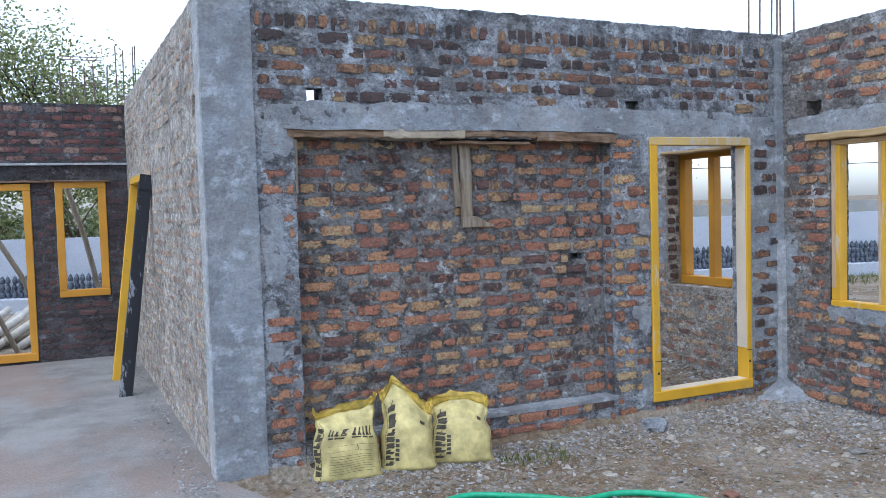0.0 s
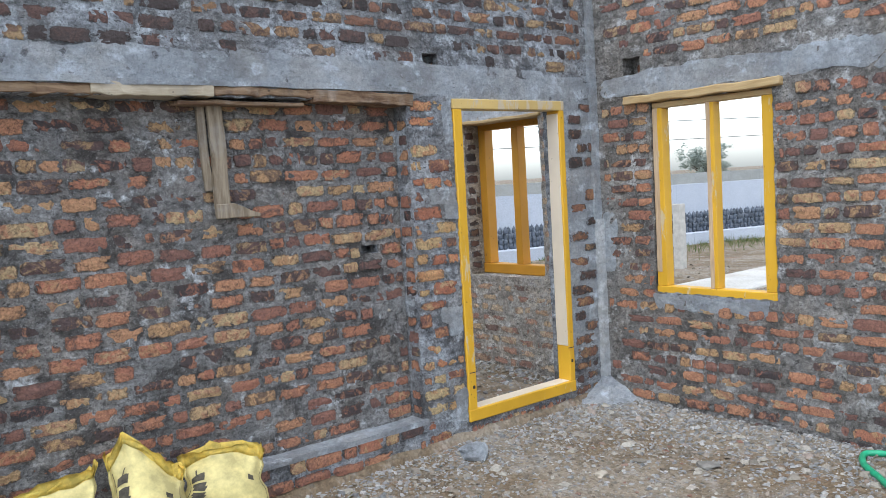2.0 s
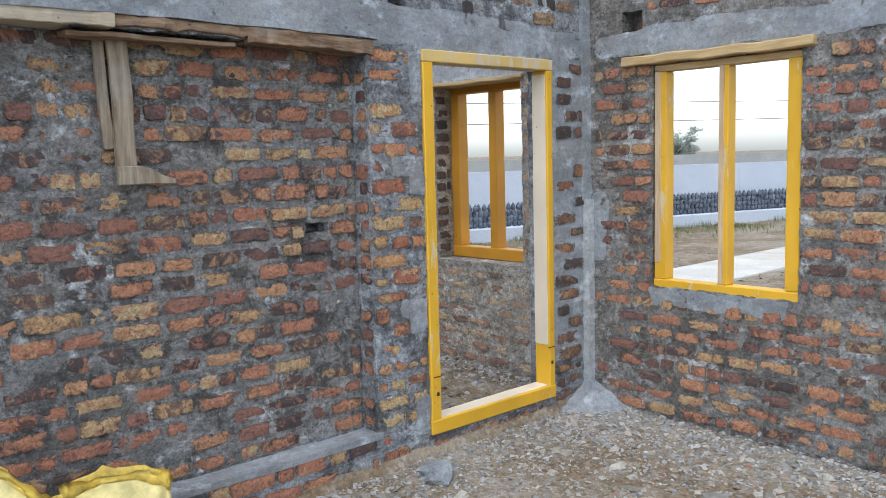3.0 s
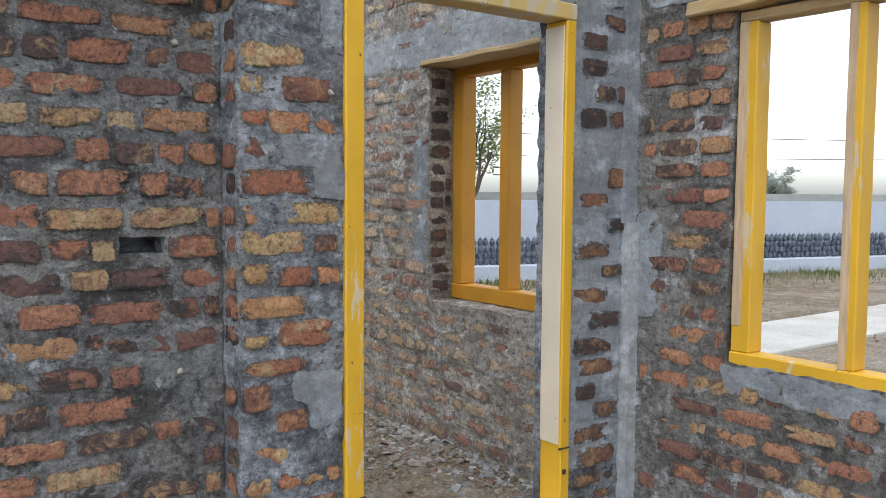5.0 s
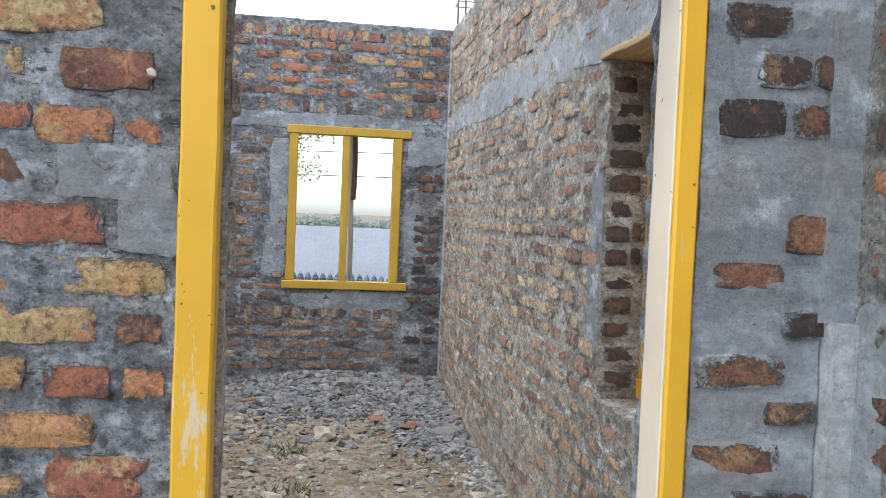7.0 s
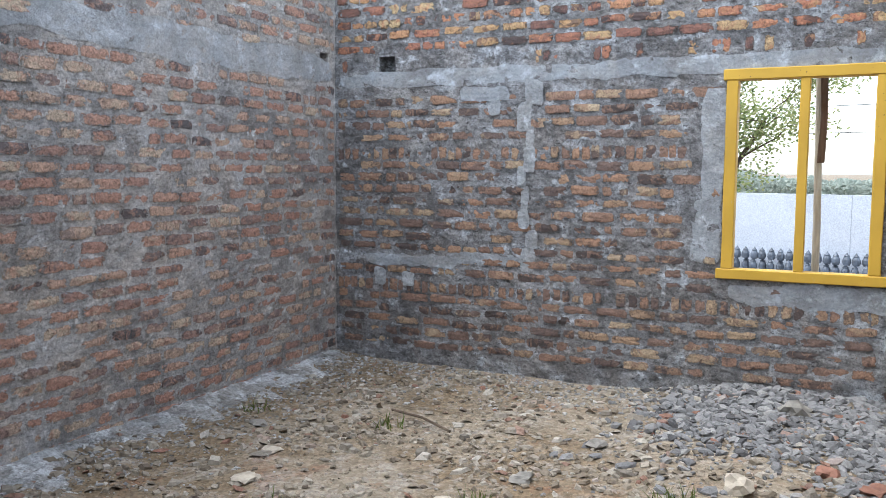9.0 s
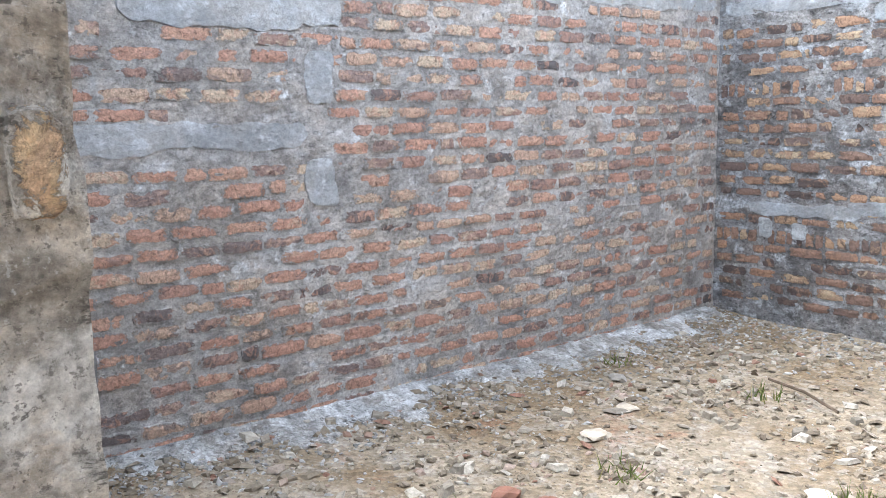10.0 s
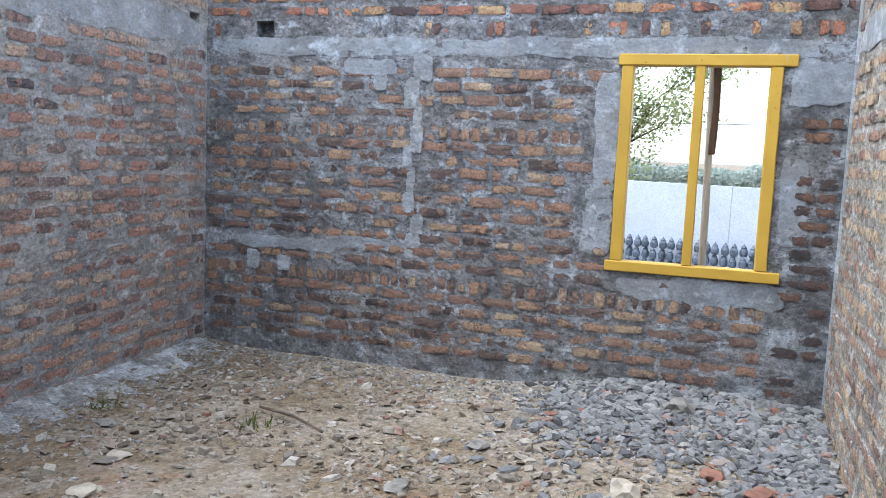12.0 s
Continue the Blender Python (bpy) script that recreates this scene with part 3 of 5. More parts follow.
def build_ground():
    xs = sorted({*cuts([-2, 1.39], 0.25), *cuts([1.39, 6.38], 0.055), *cuts([6.38, 30], 1.2), *(-2 - 1.35 ** i for i in range(22)), *(30 + 1.5 ** i for i in range(18))})
    ys = sorted({*cuts([-2, 2.5], 0.2), *cuts([2.5, 10.83], 0.055), *cuts([10.83, 30], 1.2), *(-2 - 1.35 ** i for i in range(22)), *(30 + 1.5 ** i for i in range(18))})
    verts = [(x, y, ground_height(x, y)) for y in ys for x in xs]
    w = len(xs)
    faces = [(j * w + i, j * w + i + 1, (j + 1) * w + i + 1, (j + 1) * w + i) for j in range(len(ys) - 1) for i in range(w - 1)]
    return tagged(new("ground", mesh_of("ground", verts, faces, SOIL, True)), "trodden brown earth with stone chips and cement dust", "ground", kind="structure")


build_ground()

# concrete slab of the open wing beside the house
bm = bmesh.new()
edge = [(1.40, 10.8), (1.40, 5.36), (1.47, 5.2), (1.52, 5.05), (1.60, 4.85), (1.66, 4.6), (1.70, 4.2), (1.66, 3.6), (1.69, 2.8), (1.6, 1.9), (1.45, 1.1), (1.25, 0.5), (1.2, -0.8), (-5, -0.8), (-5, 10.8)]
top = [bm.verts.new((x, y, 0.0)) for x, y in edge]
low = [bm.verts.new((x + 0.02 * (x > 0), y, -0.25)) for x, y in edge]
bm.faces.new(top[::-1])
for i in range(len(edge)):
    j = (i + 1) % len(edge)
    bm.faces.new((top[i], top[j], low[j], low[i]))
tagged(part("floor_slab", bm, SLAB, None), "worn grey concrete floor slab with reddish stains", "floor", kind="structure")

# ---- walls ----
TOP = 3.035
wall_front = masonry("wall_front", (1.39, 5.35, -0.2), (6.20, 5.60, TOP), [
    ((1.95, 5.2, -0.3), (4.425, 5.48, 2.14)),
    ((4.788, 5.2, 0.06), (5.2, 5.42, 2.16)), ((5.2, 5.2, 0.06), (5.84, 5.46, 2.16)), ((4.788, 5.2, 0.06), (5.3, 5.46, 0.145)), ((4.788, 5.2, 2.09), (5.3, 5.46, 2.16)), ((4.86, 5.4, 0.06), (5.79, 5.7, 2.13)),
    ((2.045, 5.2, 2.335), (2.155, 5.7, 2.455)), ((2.01, 5.42, 2.325), (2.17, 5.7, 2.52)), ((4.57, 5.2, 2.31), (4.70, 5.487, 2.44)),
    ((4.108, 5.3, 1.235), (4.24, 5.59, 1.283)), ((4.45, 5.497, -0.3), (6.3, 5.7, 3.1))],
    M_FRONT, 0.024, lumps=0.008, label="unplastered brick front wall with smeared cement and a bricked-in niche")
wall_east = masonry("wall_east", (6.20, -1.5, -0.2), (6.42, 5.50, TOP), [
    ((6.0, 3.95, 0.775), (6.5, 4.862, 2.11)), ((6.0, 4.93, 2.31), (6.33, 5.08, 2.44))],
    M_EAST, 0.026, lumps=0.008, label="raw brick porch side wall with a window opening and cement smears")
wall_room_east = masonry("wall_room_east", (6.15, 5.502, -0.2), (6.42, 10.83, TOP), [
    ((6.0, 5.88, 0.815), (6.5, 6.77, 2.13)), ((6.0, 7.96, 2.255), (6.29, 8.08, 2.385))],
    M_TAN, 0.028, lumps=0.009, label="room side wall of tan slurried brick with a window opening")
wall_west = masonry("wall_west", (1.66, 5.60, -0.2), (1.93, 10.83, TOP), [((1.8, 10.39, 2.31), (2.0, 10.50, 2.435))],
    M_ROOM, 0.03, lumps=0.008, label="raw room wall of orange brick and grey mortar")
wall_outer = masonry("wall_outer", (1.39, 5.60, -0.2), (1.66, 10.83, TOP), [((1.3, 5.66, 2.28), (1.55, 5.75, 2.44)), ((1.3, 8.0, 2.28), (1.55, 8.12, 2.41))],
    M_TAN, 0.06, lumps=0.0075, label="outer side wall of tan slurried brick")
wall_north = masonry("wall_north", (1.93, 10.593, -0.2), (6.15, 10.83, TOP), [
    ((4.862, 10.5, 0.872), (5.766, 10.9, 2.16)), ((2.325, 10.5, 2.265), (2.465, 10.70, 2.40)), ((2.44, 10.6, 2.27), (2.47, 10.9, 2.39))],
    M_NORTH, 0.03, lumps=0.008, label="raw brick back wall with one yellow window and pale cement patches")
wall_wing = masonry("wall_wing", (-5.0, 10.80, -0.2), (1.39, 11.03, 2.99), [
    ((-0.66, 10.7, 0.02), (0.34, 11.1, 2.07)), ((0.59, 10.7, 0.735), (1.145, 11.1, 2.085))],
    M_WING, label="brick wall of the open wing, coloured dark for its shade")


def skin(name, lo, hi, material, label, uneven=0.005):
    """A thin coat of cement on a wall, with an uneven face."""
    return masonry(name, lo, hi, [], material, 0.07, uneven, label, "plaster")


skin("trim_cement_lip", (1.88, 5.325, 2.185), (4.48, 5.36, 2.215), M_BAND, "ragged cement lip over the niche planks", 0.014)
skin("trim_corner_column", (1.382, 5.335, -0.1), (1.70, 5.36, 2.99), M_BAND, "plastered grey concrete corner column")
skin("trim_corner_edge", (1.374, 5.345, -0.02), (1.40, 5.53, 2.99), M_PALE, "pale cement edge on the house corner")
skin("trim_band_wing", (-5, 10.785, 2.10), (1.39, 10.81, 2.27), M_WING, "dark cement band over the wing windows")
skin("trim_ledge_wing", (-5, 10.73, 2.275), (1.39, 10.82, 2.30), M_PALE, "thin pale cement ledge along the wing wall", 0.003)
skin("trim_corner_fillet", (6.140, 5.300, -0.05), (6.205, 5.355, 1.30), M_PALE, "pale cement fillet in the porch corner", 0.004)
skin("trim_corner_fillet_upper", (6.125, 5.325, 1.30), (6.205, 5.355, 3.0), M_BAND, "rough grey cement in the porch corner", 0.006)
skin("trim_corner_line", (6.135, 10.57, 0.1), (6.153, 10.595, 2.98), M_PALE, "pale cement line in the room corner", 0.002)


def patch(name, wall_axis, at, u0, u1, z0, z1, material, label, out, seed):
    """A trowelled patch of cement with a ragged outline and a raised middle."""
    rng = random.Random(seed)
    bm = bmesh.new()
    n, rings = 96 if u1 - u0 < 2 else 420, []
    cu, cz, hu, hz = (u0 + u1) / 2, (z0 + z1) / 2, (u1 - u0) / 2, (z1 - z0) / 2
    for share, lift in ((1.0, -0.010), (0.985, 0.0035), (0.8, 0.0045), (0.5, 0.005)):
        ring = []
        for i in range(n):
            a = math.tau * i / n
            c, s = math.cos(a), math.sin(a)
            r = 1 / (abs(c) ** 5 + abs(s) ** 5) ** 0.2
            q = Vector((cu + c * r * hu, cz + s * r * hz, seed * 0.7))
            q += noise.noise_vector(q * 5) * min(0.07, 0.45 * hz, 0.35 * hu) + noise.noise_vector(q * 17) * min(0.022, 0.15 * hu) + noise.noise_vector(q * 45) * 0.006
            u, z = cu + (q.x - cu) * share, cz + (q.y - cz) * share
            p = (u, at + out * lift, z) if wall_axis == "y" else (at + out * lift, u, z)
            ring.append(bm.verts.new(p))
        rings.append(ring)
    for a, b in zip(rings, rings[1:]):
        for i in range(n):
            bm.faces.new((a[i], a[(i + 1) % n], b[(i + 1) % n], b[i]))
    bm.faces.new(rings[-1])
    bmesh.ops.recalc_face_normals(bm, faces=bm.faces[:])
    return tagged(part(name, bm, material, None), label, "plaster patch", kind="structure")


masonry("trim_niche_back", (1.955, 5.474, -0.1), (4.42, 5.49, 2.13), [((4.108, 5.3, 1.235), (4.24, 5.6, 1.283))], M_NICHE, 0.024, 0.002, "dark mortar bed of the bricked-in niche", "wall", 0.007)
masonry("trim_reveal_door", (4.855, 5.4205, 0.146), (4.872, 5.501, 2.086), [], M_TAN, 0.03, 0.003, "rough brown cement on the door reveal", "plaster", 0.006)
masonry("trim_plaster_porch", (5.842, 5.344, 0.30), (6.135, 5.36, 2.18), [], M_BAND, 0.034, 0.002, "brushed grey plaster beside the doorway", "plaster", 0.006)
patch("trim_band_front", "y", 5.35, 1.66, 6.18, 2.17, 2.37, M_BAND, "smeared grey cement band above the door and niche", -1, 1)
patch("trim_band_east", "x", 6.20, 1.6, 5.33, 2.17, 2.33, M_BAND, "smeared grey cement band above the porch window", -1, 2)
patch("trim_band_room_east", "x", 6.15, 5.53, 10.57, 2.15, 2.35, M_PATCH, "smeared grey cement band inside the room", -1, 3)
patch("trim_band_north", "y", 10.593, 1.95, 6.13, 2.17, 2.28, M_BAND, "smeared grey cement band over the yellow window", -1, 4)
patch("trim_band_west", "x", 1.93, 5.6, 10.57, 2.21, 2.42, M_PATCH, "smeared pale cement band across the room wall", 1, 5)
for i, (u0, u1, z0, z1) in enumerate(((4.57, 4.785, 1.50, 1.60), (4.675, 4.785, 1.40, 1.53), (4.60, 4.785, 0.74, 0.845), (4.66, 4.785, 0.66, 0.80), (4.70, 4.785, 1.88, 2.15), (4.68, 4.785, 0.08, 0.3))):
    patch("trim_patch", "y", 5.35 - 0.004 * (i % 2), u0, u1, z0, z1, M_BAND, "smooth grey cement patch beside the door", -1, 20 + i)
for i, (u0, u1, z0, z1) in enumerate(((1.74, 1.93, 2.0, 2.2), (1.72, 1.86, 1.2, 1.7), (1.72, 1.82, 0.7, 1.1))):
    patch("trim_patch", "y", 5.35, u0, u1, z0, z1, M_BAND, "smooth grey cement patch on the front wall", -1, 40 + i)
for i, (u0, u1, z0, z1) in enumerate(((4.9, 5.9, 0.70, 0.85), (5.82, 6.14, 1.9, 2.15), (5.8, 5.95, 1.1, 1.6), (2.2, 3.0, 0.82, 0.91), (2.9, 3.5, 0.87, 0.95), (3.0, 3.4, 2.04, 2.15))):
    patch("trim_patch", "y", 10.593 - 0.004 * (i % 2), u0, u1, z0, z1, M_BAND, "grey cement patch on the back wall", -1, 60 + i)
dice = random.Random(19)
for i in range(9):
    z, w = 0.92 + 1.16 * i / 8, 0.11 * dice.uniform(0.5, 1.3)
    at = 3.53 + dice.uniform(-0.04, 0.04)
    patch("trim_patch", "y", 10.593 - 0.004 * (i % 3), at - w / 2, at + w / 2, z - dice.uniform(0.05, 0.12), z + dice.uniform(0.05, 0.12), M_MID, "pale smear of dried cement on the back wall", -1, 140 + i)
for i, (u0, u1, z0, z1) in enumerate(((4.67, 4.855, 0.96, 1.36), (4.715, 4.855, 1.30, 2.08))):
    patch("trim_patch", "y", 10.593 - 0.004 * i, u0, u1, z0, z1, M_MID, "pale cement beside the window casing", -1, 160 + i)
for u, z in ((2.33, 0.73), (2.58, 0.73), (3.28, 2.0), (5.42, 0.80)):
    patch("trim_patch", "y", 10.586, u - 0.05, u + 0.05, z - 0.06, z + 0.06, M_MID, "pale dab of cement on the back wall", -1, 170 + u)
for i, (u0, u1, z0, z1) in enumerate(((5.9, 7.3, 1.39, 1.52), (6.45, 7.5, 1.94, 2.15), (7.28, 7.44, 1.1, 1.34), (7.30, 7.46, 1.58, 1.84))):
    patch("trim_patch", "x", 1.93 + 0.004 * (i % 3), u0, u1, z0, z1, M_PATCH, "pale grey cement patch across the room wall", 1, 90 + i)
for i, (u0, u1, z0, z1) in enumerate(((6.78, 6.92, 0.95, 1.75), (5.2, 5.33, 0.9, 1.35), (4.0, 4.9, 0.66, 0.77))):
    patch("trim_patch", "x", 6.15 if u0 > 5.5 else 6.20, u0, u1, z0, z1, M_BAND, "grey cement patch at the window opening", -1, 110 + i)


# ---- timber frames ----
def bar(name, lo, hi, material, parent, label="", seed=0.0):
    return part(name, box(lo, hi, 0.005, 0.0025, 0.12, seed), material, parent, label)


door_1 = thing("door_1", "open doorway with a yellow painted timber door casing and no leaf", "door casing", (5.32, 5.40, 0.06), kind="structure")
bar("jamb", (4.79, 5.335, 0.14), (4.862, 5.418, 2.10), YELLOW, door_1)
jamb = bar("jamb", (5.785, 5.335, 0.14), (5.837, 5.455, 2.10), YELLOW, door_1)
bar("primer_strip", (5.780, 5.347, 0.40), (5.786, 5.452, 2.08), CREAM, jamb, "cream primed inner face, never painted", 3)
bar("head", (4.787, 5.334, 2.10), (5.84, 5.456, 2.165), YELLOW_WORN, door_1, "bare worn timber head with traces of yellow")
sill = bar("threshold", (4.787, 5.332, 0.062), (5.84, 5.458, 0.142), YELLOW, door_1)
bar("primer_strip", (4.875, 5.35, 0.141), (5.78, 5.45, 0.146), CREAM, sill, "cream unpainted top of the threshold", 9)
for x in (4.835, 5.805):
    part("peg", box((x - 0.008, 5.328, 0.28), (x + 0.008, 5.34, 0.30), 0.002), INK, door_1)
    part("joint_mark", box((x - 0.03, 5.331, 0.385), (x + 0.03, 5.34, 0.390), 0.001), INK, door_1)


def window_x(name, label, x0, x1, y0, y1, z0, z1, jamb, mull, sill_h, head_h, paint, worn):
    """A two-light timber window casing without glass in a wall along y."""
    w = thing(name, label, "window casing", ((x0 + x1) / 2, (y0 + y1) / 2, z0), kind="structure")
    mid = (y0 + y1) / 2
    bar("jamb", (x0, y0, z0 + sill_h), (x1, y0 + jamb, z1 - head_h), paint, w, "", 1)
    bar("jamb", (x0, y1 - jamb, z0 + sill_h), (x1, y1, z1 - head_h), paint, w, "", 2)
    bar("mullion", (x0 + 0.004, mid - mull / 2, z0 + sill_h), (x1, mid + mull / 2, z1 - head_h), paint, w, "", 3)
    bar("sill", (x0 - 0.006, y0 - 0.002, z0), (x1, y1 + 0.002, z0 + sill_h), paint, w, "", 4)
    bar("head", (x0, y0, z1 - head_h), (x1, y1, z1), PLANK_Y if worn else paint, w, "dark unpainted timber head" if worn else "", 5)
    if worn:
        bar("bare_edge", (x0 - 0.003, y1 - 0.045, z0 + sill_h + 0.1), (x0 + 0.004, y1 - 0.004, z1 - head_h), BARE, w, "bare timber edge with worn paint", 6)
        bar("bare_edge", (x0 - 0.001, mid - 0.004, z0 + sill_h), (x0 + 0.006, mid + mull / 2 - 0.004, z1 - head_h), BARE, w, "bare timber edge with worn paint", 7)
    for y in (y0 + jamb, mid + mull / 2):
        bar("stop_bead", (x1 - 0.035, y, z0 + sill_h), (x1 - 0.005, y + 0.012, z1 - head_h), OCHRE, w, "", 8)
    return w


window_1 = window_x("window_1", "yellow painted two-light timber window casing without glass", 6.212, 6.30, 3.955, 4.855, 0.764, 2.105, 0.08, 0.06, 0.056, 0.04, YELLOW, True)
window_2 = window_x("window_2", "ochre painted two-light timber window casing in the room", 6.315, 6.415, 5.885, 6.765, 0.818, 2.128, 0.085, 0.075, 0.085, 0.06, OCHRE, False)
hb = thing("lintel_board", "raw timber board bridging the top of the porch window", "board", (6.21, 4.46, 2.11), kind="structure")
part("plank", box((6.155, 3.88, 2.112), (6.27, 5.055, 2.165), 0.006, 0.012, 0.1, 2), PLANK_Y, hb)
sb = thing("soffit_board", "raw timber board under the lintel of the room window", "board", (6.2, 6.3, 2.13), kind="structure")
part("plank", box((6.125, 5.85, 2.118), (6.36, 6.83, 2.145), 0.005, 0.010, 0.08, 4), PLANK_Y, sb)

window_3 = thing("window_3", "bright yellow two-light timber window casing without glass", "window casing", (5.35, 10.63, 0.868), kind="structure")
bar("jamb", (4.858, 10.572, 0.933), (4.928, 10.68, 2.120), YELLOW_DULL, window_3, "", 1)
bar("jamb", (5.701, 10.572, 0.933), (5.769, 10.68, 2.120), YELLOW_DULL, window_3, "", 2)
bar("mullion", (5.286, 10.574, 0.933), (5.343, 10.68, 2.120), YELLOW_DULL, window_3, "", 3)
bar("head", (4.838, 10.568, 2.120), (5.844, 10.68, 2.188), YELLOW_DULL, window_3, "", 4)
bar("sill", (4.828, 10.566, 0.868), (5.845, 10.68, 0.933), YELLOW_DULL, window_3, "", 5)

window_4 = thing("window_4", "narrow ochre timber window casing in the dark wing wall", "window casing", (0.86, 10.85, 0.735), kind="structure")
for lo, hi in (((0.593, 10.78, 0.82), (0.675, 10.88, 2.01)), ((1.055, 10.78, 0.82), (1.142, 10.88, 2.01))):
    bar("jamb", lo, hi, OCHRE, window_4)
bar("sill", (0.592, 10.775, 0.738), (1.143, 10.88, 0.82), OCHRE, window_4)
bar("head", (0.592, 10.778, 2.01), (1.143, 10.88, 2.083), OCHRE, window_4)
part("lintel_plank", box((-0.8, 10.74, 2.078), (1.2, 10.80, 2.10), 0.004, 0.008, 0.15), PLANK_X, window_4, "thin grey plank above the casing")
door_2 = thing("door_2", "ochre timber door casing in the dark wing wall", "door casing", (-0.15, 10.85, 0.03), kind="structure")
for lo, hi in (((0.258, 10.78, 0.12), (0.338, 10.88, 1.99)), ((-0.655, 10.78, 0.12), (-0.575, 10.88, 1.99))):
    bar("jamb", lo, hi, OCHRE, door_2)
bar("head", (-0.656, 10.778, 1.99), (0.339, 10.88, 2.068), OCHRE, door_2)
bar("threshold", (-0.656, 10.77, 0.03), (0.339, 10.88, 0.12), OCHRE, door_2)

# ---- niche: planks left from the shuttering, hanging boards, low step ----
for i, (x0, x1, z0, z1, y, fall, timber) in enumerate(((1.905, 2.57, 2.142, 2.192, 5.335, 0.0, PLANK_X), (2.555, 3.17, 2.136, 2.195, 5.322, 0.0, PLANK_PALE), (3.13, 3.79, 2.150, 2.194, 5.33, 0.0, PLANK_X), (3.765, 4.465, 2.125, 2.192, 5.325, 0.045, PLANK_X))):
    plank = thing("shuttering_plank", "split weathered shuttering plank along the top of the niche", "plank", ((x0 + x1) / 2, y, z0), "planks over the niche")
    bm = box((x0, y, z0), (x1, y + 0.15, z1), 0.004, 0.010, 0.03, 3 + i * 7)
    for v in bm.verts:
        s = (v.co.x - x0) / (x1 - x0)
        v.co.z += 0.013 * noise.noise(Vector((v.co.x * 13, i, (v.co.z > (z0 + z1) / 2) * 3))) - fall * max(0, s - 0.45) ** 1.3
        v.co.y += 0.012 * noise.noise(Vector((v.co.x * 22, i * 2, v.co.z * 30)))
    part("board", bm, timber, plank)
bottom_batten = thing("shuttering_batten", "thin split batten under the niche planks", "batten", (3.2, 5.36, 2.1))
part("batten", box((2.98, 5.36, 2.10), (3.72, 5.46, 2.122), 0.004, 0.008, 0.08, 31), PLANK_X, bottom_batten)
side_batten = thing("side_batten", "narrow bare batten at the niche edge", "batten", (1.96, 5.40, 1.9))
part("batten", box((1.952, 5.36, 1.78), (1.972, 5.42, 2.13), 0.003, 0.006, 0.08, 37), PLANK_Z, side_batten)


def leaning(bm, pivot, degrees):
    bmesh.ops.rotate(bm, verts=bm.verts[:], cent=pivot, matrix=Matrix.Rotation(radians(degrees), 3, "Y"))
    return bm


hang = thing("hanging_boards", "two grey boards with a short foot hanging on the niche wall", "boards", (3.2, 5.45, 1.5))
part("board", leaning(box((3.115, 5.445, 1.66), (3.16, 5.468, 2.13), 0.003, 0.006, 0.06, 41), (3.13, 5.45, 2.1), -3.0), PLANK_Z, hang)
part("board", leaning(box((3.165, 5.42, 1.52), (3.25, 5.446, 2.14), 0.003, 0.007, 0.06, 47), (3.2, 5.43, 2.1), -1.5), PLANK_Z, hang)
bm = box((3.17, 5.395, 1.512), (3.42, 5.42, 1.59), 0.004, 0.004, 0.05, 53)
for v in bm.verts:
    if v.co.x > 3.28:
        v.co.z -= max(0, v.co.z - 1.53) * min(1, (v.co.x - 3.28) / 0.12)
part("foot", bm, PLANK_Z, hang)

step_1 = masonry("ledge", (1.96, 5.352, -0.2), (4.43, 5.49, 0.135), [], M_FRONT, 0.08, 0.008, "low brick step at the foot of the niche", "step")
skin("trim_step_top", (2.2, 5.34, 0.135), (4.45, 5.49, 0.168), M_BAND, "rough cement topping of the low step", 0.010)


